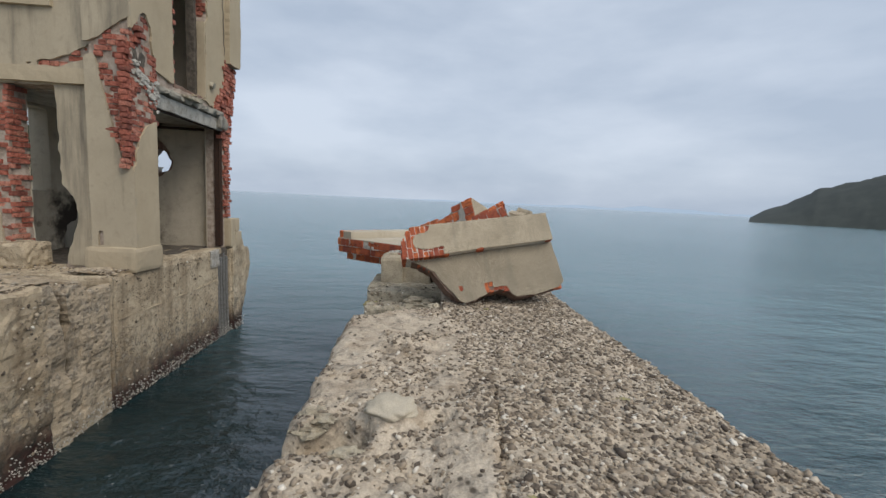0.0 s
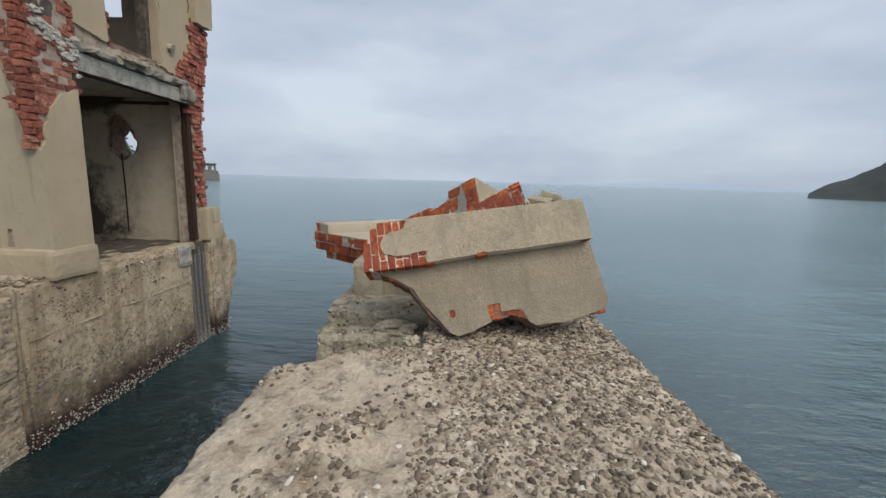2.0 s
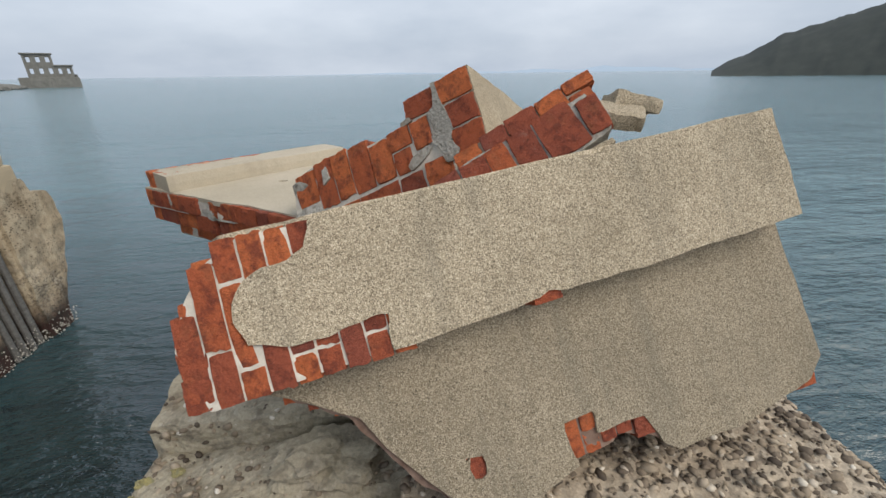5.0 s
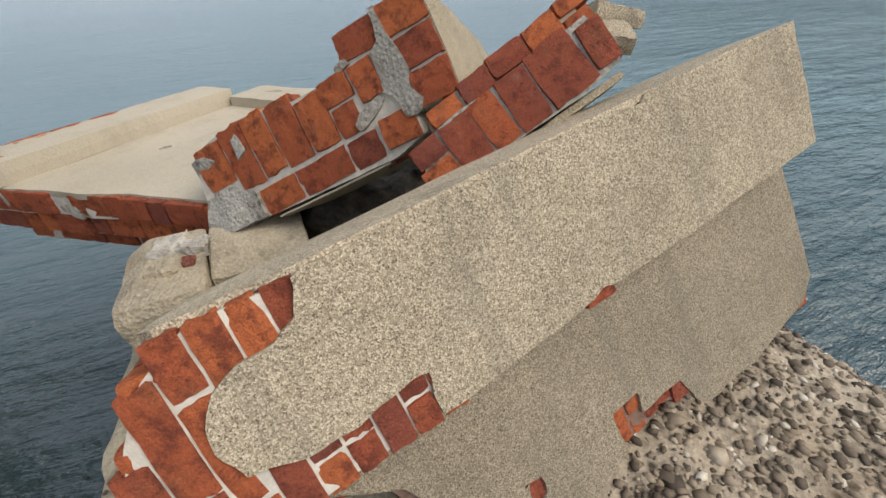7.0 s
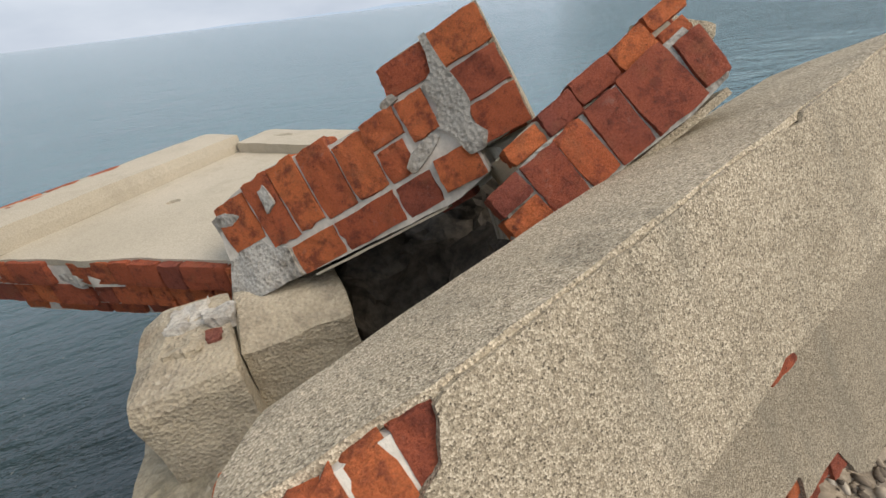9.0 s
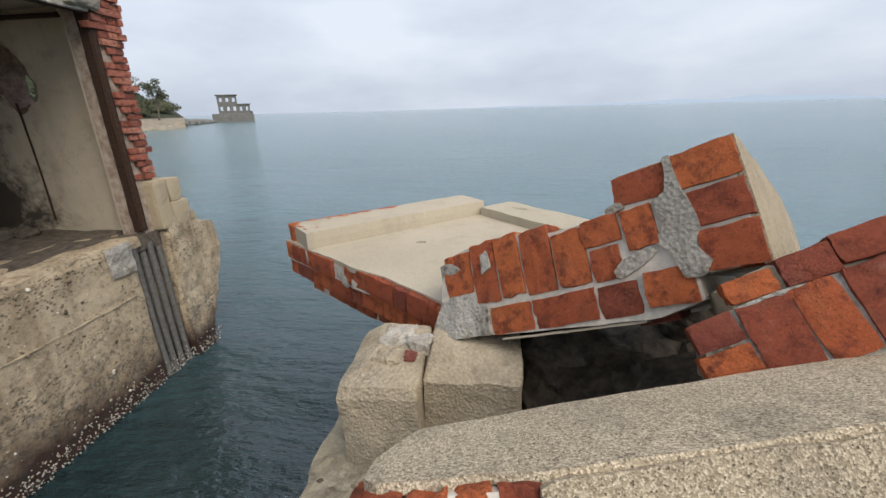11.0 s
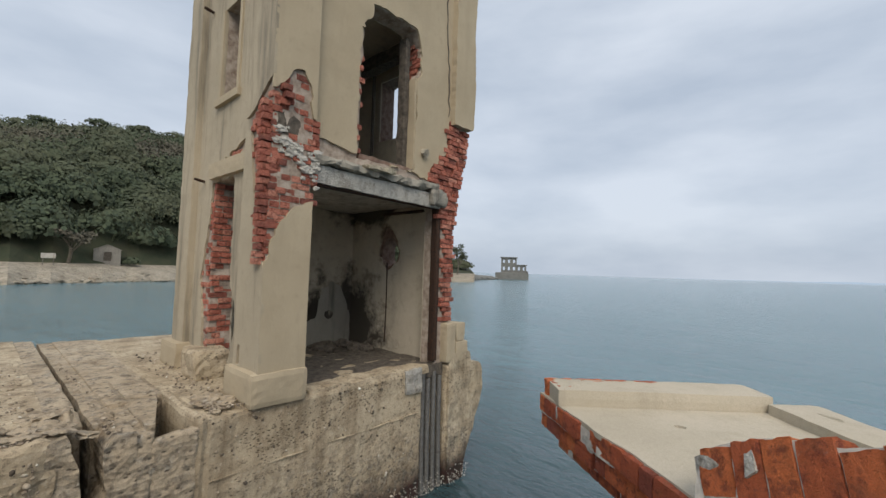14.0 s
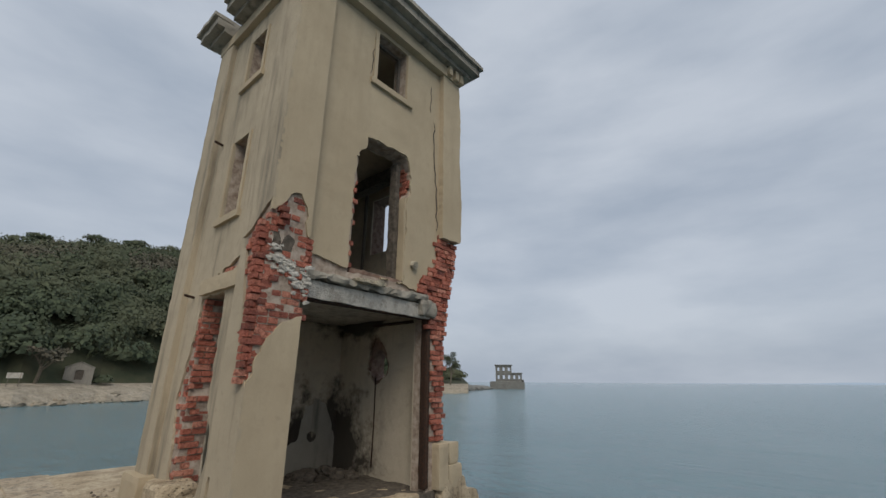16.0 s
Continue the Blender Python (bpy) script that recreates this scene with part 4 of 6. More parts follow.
def window_trim(t, name, x0, z0, x1, z1, put, wood=True):
    """A raised surround with a sill, and a rotten timber frame set back in the reveal."""
    w = thing(name, "empty window opening with a cement sill and rotten frame", "", put(x0, z0, 0))
    w.parent = t
    w.matrix_parent_inverse = WORLD_OF[t].inverted()
    b = 0.075

    def bar(nm, a0, c0, a1, c1, w0, w1, mat):
        p, q = put(a0, c0, w0), put(a1, c1, w1)
        lo = [min(p[i], q[i]) for i in range(3)]
        hi = [max(p[i], q[i]) for i in range(3)]
        part(nm, rough_box(lo, hi, 0.12, 0.003, 6, 0.008, a0), mat, w)

    bar("jamb_trim", x0 - b, z0, x0 - 0.002, z1, -0.022, 0.05, PLASTER)
    bar("jamb_trim", x1 + 0.002, z0, x1 + b, z1, -0.022, 0.05, PLASTER)
    bar("sill", x0 - 0.12, z0 - 0.1, x1 + 0.12, z0 - 0.003, -0.05, 0.14, PLASTER)
    if wood:
        for a, c in ((x0 + 0.003, x0 + 0.05), (x1 - 0.05, x1 - 0.003)):
            bar("frame_post", a, z0 + 0.003, c, z1 - 0.003, 0.16, 0.21, WOOD)
        bar("frame_head", x0 + 0.052, z1 - 0.06, x1 - 0.052, z1 - 0.004, 0.16, 0.21, WOOD)
    return w


def tower():
    t = thing("lookout_tower", "ruined three-storey brick tower, tan render fallen in patches", "tower", (-5.3, 7.8, 0))
    # front wall: brick core, outer render, inner render
    core_out = [(6.2, -0.1), (9.08, -0.1), (9.1, 0.57), (9.14, 2.0), (9.24, 2.6), (9.36, 3.2), (9.36, TOP), (6.2, TOP)]
    fcore = part("front_wall", sheet(core_out, [DOOR, (WIN2, 0.03), WIN3], 0.03, 0.3, front, 0.07, 0.02, 0.01, 1), MORTAR_OLD, t, "render-faced brick wall with broken openings")
    lost_r = [(8.5, 2.62), (8.6, 2.86), (8.76, 2.96), (8.9, 3.12), (8.94, 3.62), (9.6, 3.62), (9.6, -0.2), (8.8, -0.2), (8.8, 2.5)]
    over = [(6.4, 2.2), (6.4, 2.95), (6.75, 2.8), (7.3, 2.72), (8.1, 2.7), (8.7, 2.62), (8.7, 2.2)]
    part("front_render", sheet([(6.2, 0), (9.4, 0), (9.4, TOP), (6.2, TOP)], [DOOR, (WIN2, 0.035), WIN3, (lost_r, 0.05), (over, 0.05), (rect(7.25, 2.7, 7.35, 4.36), 0.03)], 0.0, 0.028, front, 0.06, 0.0, 0.006, 3), PLASTER, t, "tan cement render, cracked and fallen at the edges")
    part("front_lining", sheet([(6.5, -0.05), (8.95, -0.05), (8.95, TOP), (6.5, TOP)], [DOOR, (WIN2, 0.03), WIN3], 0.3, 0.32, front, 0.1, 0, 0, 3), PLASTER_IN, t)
    # corner pilaster with its big fallen patch
    patch = [(6.12, 1.34), (6.27, 1.76), (6.42, 1.95), (6.66, 2.07), (6.7, 2.8), (6.58, 2.98), (6.54, 3.3), (6.46, 3.46), (6.36, 3.4), (6.22, 3.22), (6.05, 3.0), (6.05, 1.34)]
    pcore = part("pilaster", rough_box((-4.5, 6.155, 0.0), (-3.995, 6.615, TOP), 0.08, 0.008, 5, 0.01, 2), MORTAR_OLD, t, "corner pilaster with bare brick where the render fell")
    pput = lambda u, v, w: Vector((-3.965 - w, u, v))
    part("pilaster_render", sheet(rect(6.13, 0, 6.63, TOP), [(patch, 0.04)], 0.0, 0.028, pput, 0.05, 0.006, 0.004, 7), PLASTER, t)
    sput = lambda u, v, w: Vector((u, 6.125 + w, v))
    sliver = [(-5.48, 2.62), (-4.95, 2.72), (-4.55, 2.9), (-4.3, 3.04), (-3.9, 3.24), (-3.9, 2.98), (-4.2, 2.9), (-4.55, 2.74), (-4.95, 2.62)]
    turn = [(-4.12, 1.44), (-4.27, 2.05), (-4.43, 2.86), (-4.3, 3.05), (-4.08, 3.22), (-3.9, 3.32), (-3.9, 1.3), (-4.02, 1.36)]
    part("pilaster_render", sheet(rect(-4.55, 0, -3.966, TOP), [(sliver, 0.03), (turn, 0.025), (rect(-4.47, 0.28, -4.4, 0.5), 0.01)], 0.0, 0.03, sput, 0.05, 0.006, 0.004, 8), PLASTER_WET, t)
    brickwork(pcore, BRICKS_OLD, patch, -0.075, FRONT_M, 5, drop=0.0, extra=(HOLLOW,))
    brickwork(pcore, BRICKS_OLD, [(u if u < -3.95 else -3.98, v) for u, v in turn], 0.012, frame_of((0, 6.125, 0), (1, 0, 0), (0, 0, 1)), 6, margin=0.02)
    # flat dark sheet on the core; the hollow's shade is painted, not cut
    part("cavity", sheet(HOLLOW, [], 0.0, 0.03, lambda u, v, w: Vector((-3.992 - w, u, v)), 0.03, 0.03, 0.0, 5), DARKRUB, t, "dark sheet painted for the shade in a brickwork hollow")
    # white rubble where the lintel tore out of the pilaster
    rnd = random.Random(4)
    for k in range(64):
        y = rnd.uniform(6.2, 6.7)
        z = 2.66 - (y - 6.2) * 0.55 + rnd.gauss(0, 0.075)
        s = rnd.uniform(0.015, 0.045)
        part("mortar_lump", lump((-3.985 + rnd.uniform(-0.01, 0.02), y, z), (s * 0.4, s * 1.3, s * 0.7), k, amp=1.0, sub=2), WHITECON, t)
    # far pilaster on the side
    part("pilaster", rough_box((-6.66, 6.13, 0.0), (-6.2, 6.5, TOP), 0.1, 0.008, 5, 0.015, 3), PLASTER_WET, t)
    # side wall
    scut = [(-5.68, 2.38), (-4.99, 2.38), (-4.96, 1.1), (-4.8, 0.92), (-4.76, 0.66), (-4.88, 0.3), (-4.98, -0.1), (-5.72, -0.1), (-5.8, 0.7), (-5.93, 1.15), (-5.8, 1.6), (-5.7, 1.95)]
    score = part("side_wall", sheet(rect(-6.3, -0.05, -4.3, TOP), [(SDOOR, 0.02), SWIN2, SWIN3], 0.03, 0.29, south, 0.07, 0, 0.01, 5), MORTAR_OLD, t, "render-faced brick wall with a torn doorway")
    part("side_render", sheet(rect(-6.25, 0, -4.5, TOP), [(scut, 0.03), SWIN2, SWIN3, (sliver, 0.03)], 0.0, 0.028, south, 0.06, 0, 0.006, 6), PLASTER_WET, t, "tan cement render streaked by rain")
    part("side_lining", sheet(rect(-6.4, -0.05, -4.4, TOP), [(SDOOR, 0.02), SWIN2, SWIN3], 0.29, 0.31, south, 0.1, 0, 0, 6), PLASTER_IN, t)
    brickwork(score, BRICKS_OLD, [(-5.98, 0.3), (-5.63, 0.3), (-5.63, 2.3), (-5.7, 2.3), (-5.98, 1.2)], 0.018, SOUTH_M, 9, margin=0.02, drop=0.12)
    brickwork(score, BRICKS_OLD, sliver, 0.012, SOUTH_M, 10, margin=0.0)
    jamb = frame_of((-5.60, 6.2, 0), (0, 1, 0), (0, 0, 1))
    brickwork(score, BRICKS_OLD, rect(0.02, 0.25, 0.3, 2.36), -0.012, jamb, 12, depth=0.06, drop=0.18)
    part("hood_band", rough_box((-5.68, 6.15, 2.4), (-4.56, 6.25, 2.6), 0.06, 0.008, 5, 0.012, 1), PLASTER, t, "moulded band over the doorway")
    part("broken_threshold", rough_box((-5.85, 6.0, -0.06), (-5.3, 6.45, 0.3), 0.06, 0.035, 5, 0.06, 3), WALLCON, t, "broken plinth lump in the doorway")
    # back and seaward walls
    back = lambda u, v, w: Vector((-6.4 - w, u, v))
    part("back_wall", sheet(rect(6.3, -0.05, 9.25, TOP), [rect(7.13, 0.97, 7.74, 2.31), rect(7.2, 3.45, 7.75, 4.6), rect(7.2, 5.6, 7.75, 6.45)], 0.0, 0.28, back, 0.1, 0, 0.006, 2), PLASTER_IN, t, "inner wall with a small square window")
    sea_side = lambda u, v, w: Vector((u, 8.95 + w, v))
    shell = [(-5.6, 1.58), (-5.57, 1.86), (-5.44, 2.06), (-5.28, 2.02), (-5.12, 1.8), (-5.1, 1.48), (-5.36, 1.3)]
    hole = [(-5.56, 1.5), (-5.54, 1.74), (-5.4, 1.9), (-5.24, 1.84), (-5.12, 1.64), (-5.18, 1.44), (-5.38, 1.4)]
    part("seaward_wall", sheet(rect(-6.66, -0.05, -4.36, TOP), [(hole, 0.02), rect(-5.74, 3.62, -5.16, 4.72), rect(-5.6, 5.6, -5.1, 6.4)], 0.025, 0.32, sea_side, 0.055, 0, 0.006, 4), CORE, t, "thick wall holed by a shell")
    part("seaward_lining", sheet(rect(-6.4, -0.05, -4.2, TOP), [(shell, 0.05), rect(-5.74, 3.62, -5.16, 4.72), rect(-5.6, 5.6, -5.1, 6.4), ([(-4.3, -0.1), (-4.22, 1), (-4.3, 1.7), (-4.24, 2.3), (-4.1, 2.5), (-4.1, -0.1)], 0.03)], 0.0, 0.024, sea_side, 0.06, 0, 0.006, 4), PLASTER_IN, t, "grey stained inner render round a jagged hole")
    peel = [(7.9, -0.1), (8.0, 0.35), (8.25, 0.5), (8.3, 0.95), (8.5, 1.1), (8.72, 1.0), (8.9, 0.6), (9.0, 0.3), (9.0, -0.1)]
    part("back_lining", sheet(rect(6.52, -0.05, 8.94, 2.34), [rect(7.13, 0.97, 7.74, 2.31), (peel, 0.07)], -0.022, -0.002, back, 0.06, 0, 0.004, 12), PLASTER_IN, t, "inner render peeled off near the floor")
    part("peeled_masonry", sheet(peel, [], -0.008, -0.001, back, 0.06, 0, 0.012, 13), CORNICE, t)
    # floors and roof
    for z in (2.36, 5.12):
        part("floor_slab", rough_box((-6.4, 6.52, z), (-4.4, 8.95, z + 0.14), 0.2, 0.02, 3, 0.02, z), WHITECON if z < 3 else PLASTER_IN, t)
    part("roof_slab", rough_box((-6.7, 6.15, 6.95), (-4.0, 9.35, 7.1), 0.3, 0.01, 3, 0.02, 1), CORNICE, t)
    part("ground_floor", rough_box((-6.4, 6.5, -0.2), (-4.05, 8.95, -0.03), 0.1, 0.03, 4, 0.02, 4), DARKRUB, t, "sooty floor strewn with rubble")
    part("threshold_slab", rough_box((-4.35, 6.7, -0.12), (-4.0, 8.6, 0.0), 0.07, 0.03, 4, 0.03, 6), WALLCON, t, "broken pale threshold")
    for k in range(22):
        a = rnd.random()
        s = rnd.uniform(0.04, 0.13)
        part("rubble_lump", lump((-6.2 + 0.9 * rnd.random() * a, 8.8 - 0.8 * rnd.random(), 0.0), (s * 1.2, s, s * 0.7), k + 50, amp=0.5), DARKRUB, t)
    # lintel torn loose over the doorway
    part("lintel", moved(rough_box((0, 0, 0), (0.26, 2.2, 0.21), 0.07, 0.012, 4, 0.02, 2), Matrix.Translation((-4.29, 6.58, 2.3)) @ Euler((radians(-0.6), radians(6), 0)).to_matrix().to_4x4()), WHITECON, t, "bleached cracked concrete lintel")
    part("broken_ledge", rough_box((-4.28, 6.62, 2.49), (-3.95, 8.66, 2.58), 0.04, 0.04, 7, 0.02, 5), CORNICE, t, "ragged edge of the torn floor slab")
    part("lintel_end", rough_box((-4.3, 8.5, 2.28), (-3.95, 8.84, 2.52), 0.04, 0.035, 8, 0.03, 8), CORNICE, t)
    part("hanging_scrap", rough_box((-4.1, 7.3, 2.55), (-3.86, 7.75, 2.62), 0.05, 0.03, 6, 0.02, 9), ROCKY, t)
    part("doorpost_iron", tube((-4.1, 8.8, 0.02), (-4.1, 8.8, 2.3), 0.04, 8), RUST, t, "rusted iron door post")
    part("lintel_iron", tube((-4.1, 6.75, 2.27), (-4.1, 8.82, 2.27), 0.03, 8), RUST, t)
    part("wall_rail", tube((-5.45, 8.9, 2.28), (-4.2, 8.9, 2.28), 0.025, 8), RUST, t, "rusted rail")
    part("wall_conduit", tube((-5.38, 8.94, 0.1), (-5.38, 8.94, 1.45), 0.012, 6, 0.01), RUST, t, "rust-streaked conduit")
    part("left_post_iron", tube((-4.3, 6.66, 0.5), (-4.3, 6.66, 2.2), 0.02, 8), RUST, t)
    # seaward edge: bare stepped brickwork
    stack = [(8.9, 0.58), (9.12, 0.58), (9.15, 2.0), (9.25, 2.6), (9.4, 3.1), (9.46, 3.6), (8.98, 3.62), (8.9, 3.12), (8.6, 2.88), (8.5, 2.66), (8.84, 2.5)]
    brickwork(fcore, BRICKS_OLD, stack, -0.02, FRONT_M, 21, margin=0.025, drop=0.0, clip=0.018)
    part("pilaster", sheet([(8.97, 3.58), (9.44, 3.6), (9.47, 4.4), (9.43, 5.2), (9.46, 6.0), (9.42, TOP), (8.97, TOP)], [], 0.0, 0.3, pput, 0.06, 0.02, 0.004, 11), PLASTER, t, "seaward pilaster with a ragged outer edge")
    # plinths
    part("plinth", rough_box((-4.62, 6.06, -0.06), (-3.94, 6.66, 0.285), 0.06, 0.01, 5, 0.035, 3), PLASTER, t)
    part("plinth", rough_box((-6.78, 6.03, -0.08), (-6.12, 6.4, 0.285), 0.08, 0.012, 5, 0.035, 4), PLASTER, t)
    part("plinth", rough_box((-6.14, 6.12, -0.08), (-5.75, 6.35, 0.26), 0.08, 0.012, 5, 0.03, 5), PLASTER, t)
    # frieze and cornice, broken on the landward side
    part("frieze", rough_box((-6.7, 6.12, TOP - 0.02), (-3.93, 9.42, TOP + 0.2), 0.12, 0.006, 4, 0.015, 2), PLASTER, t)
    for k, (z0, z1, o) in enumerate(((6.97, 7.06, 0.14), (7.055, 7.2, 0.27), (7.195, 7.28, 0.33))):
        part("cornice", rough_box((-5.95, 6.12 - o, z0), (-3.95 + o, 9.45 + o, z1), 0.12, 0.007, 4, 0.012, k), CORNICE, t, "dark weathered cornice")
        part("cornice", rough_box((-6.75 - o, 6.12 - o, z0), (-6.28, 7.2, z1), 0.08, 0.014, 5, 0.015, k + 4), CORNICE, t, "broken cornice corner")
    for y in (9.02, 9.2, 9.34):
        part("bracket", rough_box((-4.0, y, 6.78), (-3.86, y + 0.1, 6.97), 0.06, 0.006, 5, 0.01, y), PLASTER, t)
    part("cornice_chunk", rough_box((-6.95, 5.9, 7.27), (-6.6, 6.2, 7.4), 0.06, 0.03, 6, 0.03, 2), CORNICE, t)
    # bare brick in the large window's reveal, dark iron strip in the doorway's
    reveal = frame_of((0, 8.2, 0), (1, 0, 0), (0, 0, 1))
    part("window_post", rough_box((-4.34, 8.12, 2.74), (-4.2, 8.21, 4.66), 0.06, 0.01, 6, 0.012, 3), DARKRUB, t, "blackened window post")
    part("window_reveal", rough_box((-4.2, 8.2, 2.74), (-4.065, 8.235, 4.05), 0.05, 0.006, 6, 0.008, 4), PLASTER, t)
    part("window_sill", rough_box((-4.36, 7.3, 2.66), (-4.1, 8.2, 2.76), 0.05, 0.02, 6, 0.02, 5), CORE, t, "broken brick sill")
    brickwork(fcore, BRICKS_OLD, rect(7.235, 2.75, 7.33, 4.36), -0.004, FRONT_M, 33, depth=0.06, margin=0.0, drop=0.1)
    brickwork(fcore, BRICKS_OLD, rect(-4.36, 4.1, -4.085, 4.6), 0.085, reveal, 34, depth=0.05, margin=0.0)
    part("doorway_reveal", rough_box((-4.2, 8.765, 0.0), (-4.085, 8.797, 2.3), 0.06, 0.006, 6, 0.006, 4), RUST, t, "dark rusted strip standing for the iron door frame")
    # windows
    window_trim(t, "window", 7.5, 5.74, 8.13, 6.68, front)
    window_trim(t, "window", -5.55, 3.44, -5.07, 4.62, south)
    window_trim(t, "window", -5.55, 5.6, -5.07, 6.44, south)
    w2 = part("window_frame", join(tube((-4.25, 7.36, 2.74), (-4.25, 7.36, 4.3), 0.02, 6), tube((-4.25, 7.32, 2.78), (-4.25, 8.1, 2.78), 0.03, 6)), WOOD, t, "dark rotten window post")
    for x in (-5.82,):
        part("inner_post", tube((x, 8.85, 2.5), (x, 8.85, 4.9), 0.03, 6), WOOD, t)
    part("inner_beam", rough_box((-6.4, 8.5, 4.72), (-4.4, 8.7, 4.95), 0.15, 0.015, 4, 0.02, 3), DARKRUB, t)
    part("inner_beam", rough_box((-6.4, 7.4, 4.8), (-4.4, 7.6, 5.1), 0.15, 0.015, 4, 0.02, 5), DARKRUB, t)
    part("pipe_stub", tube((-4.07, 8.4, 3.02), (-4.0, 8.4, 3.0), 0.06, 10), ROCKY, t)
    for x, z in ((-5.95, 2.42), (-5.98, 4.75)):
        part("iron_hook", tube((x, 6.2, z), (x, 6.08, z + 0.02), 0.02, 6), RUST, t)
    # long cracks stand as thin open seams with dark filler
    def crack(pts, put, width=0.012):
        V, F = [], []
        for k, (u, v) in enumerate(pts):
            w = width * (0.5 + 0.7 * rnd.random()) * (0.3 if k in (0, len(pts) - 1) else 1)
            V += [put(u - w, v, -0.008), put(u + w, v, -0.008), put(u + w, v, 0.02), put(u - w, v, 0.02)]
        for k in range(len(pts) - 1):
            a = k * 4
            F += [(a, a + 1, a + 5, a + 4), (a + 1, a + 2, a + 6, a + 5), (a + 3, a, a + 4, a + 7)]
        part("crack", (V, F), DARKRUB, t, "open crack in the render")

    def wander(u0, v0, u1, v1, n, amp):
        return [(u0 + (u1 - u0) * k / n + rnd.uniform(-amp, amp), v0 + (v1 - v0) * k / n) for k in range(n + 1)]

    crack(wander(8.93, 3.7, 8.82, 5.7, 16, 0.025), front, 0.011)
    crack(wander(8.72, 5.85, 8.74, 6.4, 7, 0.02), front, 0.006)
    crack(wander(7.4, 5.8, 7.42, 6.6, 8, 0.03), front, 0.006)


tower()

# ---- fallen masonry on the pier ----


def flat(u, v, w):
    return Vector((u, w, v))


def wall_slab():
    """The big tilted piece: an upper band standing proud of a lower panel, bricks bare at its torn end."""
    m = frame_of((0.126, 4.829, 0.581), (0.982, 0.127, 0.137), (-0.178, 0.439, 0.881))
    t = thing("fallen_wall_slab", "tilted broken wall slab with sand render and bare orange bricks", "wall fragment", m=m)
    band = [(1.285, 0.335), (1.29, 0.0), (0.9, -0.01), (0.47, -0.012), (0.0, -0.03), (-0.43, -0.05), (-0.47, 0.1), (-0.43, 0.2), (-0.37, 0.29), (-0.3, 0.325)]
    core = part("brick_core", sheet([(x if x > -0.2 else x + 0.012, z - 0.006 if z > 0.2 else z + 0.006) for x, z in band], [], 0.0115, 0.31, flat, 0.025, 0.006, 0.003, 2), LIME, t, local=True, label="pale mortar round the bricks")
    bare = [(-0.105, 0.36), (-0.12, 0.31), (-0.142, 0.285), (-0.146, 0.263), (-0.184, 0.246), (-0.24, 0.243), (-0.29, 0.218), (-0.325, 0.175), (-0.336, 0.13), (-0.318, 0.065), (-0.24, 0.052), (-0.14, 0.046), (-0.07, 0.056), (-0.015, 0.066), (0.012, 0.057), (0.0, 0.02), (0.0, -0.1), (-0.6, -0.1), (-0.6, 0.36)]
    chip = [(0.385, -0.05), (0.4, -0.008), (0.43, 0.002), (0.455, -0.006), (0.47, -0.05)]
    nick = [(0.62, 0.36), (0.63, 0.325), (0.68, 0.318), (0.72, 0.36)]
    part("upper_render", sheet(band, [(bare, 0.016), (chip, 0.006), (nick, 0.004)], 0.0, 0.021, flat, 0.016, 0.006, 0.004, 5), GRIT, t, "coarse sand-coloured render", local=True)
    top = lambda u, v, w: Vector((u, v, 0.337 - w))
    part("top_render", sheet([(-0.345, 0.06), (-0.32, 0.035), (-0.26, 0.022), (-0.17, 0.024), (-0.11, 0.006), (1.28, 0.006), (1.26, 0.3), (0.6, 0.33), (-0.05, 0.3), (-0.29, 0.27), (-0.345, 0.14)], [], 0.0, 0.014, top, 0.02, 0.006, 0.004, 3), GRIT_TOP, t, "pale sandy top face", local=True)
    panel = [(1.31, 0.0), (1.345, -0.48), (1.27, -0.54), (0.98, -0.59), (0.75, -0.585), (0.66, -0.51), (0.585, -0.475), (0.5, -0.5), (0.4, -0.525), (0.16, -0.59), (0.1, -0.555), (0.03, -0.44), (-0.07, -0.29), (-0.12, -0.19), (-0.24, -0.115), (-0.33, -0.06), (-0.36, 0.0)]
    gap1 = [(0.405, -0.39), (0.505, -0.385), (0.5, -0.45), (0.66, -0.455), (0.7, -0.53), (0.66, -0.62), (0.45, -0.62), (0.42, -0.5)]
    gap2 = [(0.115, -0.385), (0.165, -0.395), (0.16, -0.44), (0.13, -0.455)]
    part("lower_render", sheet(panel, [(gap1, 0.008), (gap2, 0.004)], 0.11, 0.13, flat, 0.018, 0.008, 0.004, 8), GRIT_SHADE, t, "coarse sand-coloured render panel", local=True)
    pcore = part("panel_core", sheet([(x - (0.03 if x < 0.1 else 0), z - (0.0 if x > 0.7 else -0.006)) for x, z in panel], [], 0.131, 0.33, flat, 0.035, 0.03, 0.02, 9), CORE, t, local=True)
    part("back_step", rough_box((0.12, 0.3, -0.22), (1.0, 0.6, 0.13), 0.06, 0.012, 4, 0.03, 4), GRIT, t, local=True)
    part("broken_corner", rough_box((1.2, 0.2, 0.0), (1.36, 0.44, 0.24), 0.04, 0.025, 6, 0.05, 6), GRIT, t, "rounded broken end", local=True)
    rnd = random.Random(11)
    x, col = -0.4575, 0
    while x < 0.03:
        z = float(np.interp(x + 0.02, (-0.47, -0.437, -0.403, -0.377, -0.335, -0.14), (0.1, 0.18, 0.245, 0.285, 0.33, 0.33)))
        while z > -0.03:
            ln = 0.2 if (col + round(z * 12)) % 3 else 0.105
            lo = max(z - ln, -0.045)
            if z - lo > 0.03:
                lay(core, BRICKS_NEW, x + 0.0025, x + 0.055, lo + 0.003, z - 0.003, 0.0075, 0.09, rnd, None, 1.0)
            z -= ln
        x += 0.0575
        col += 1
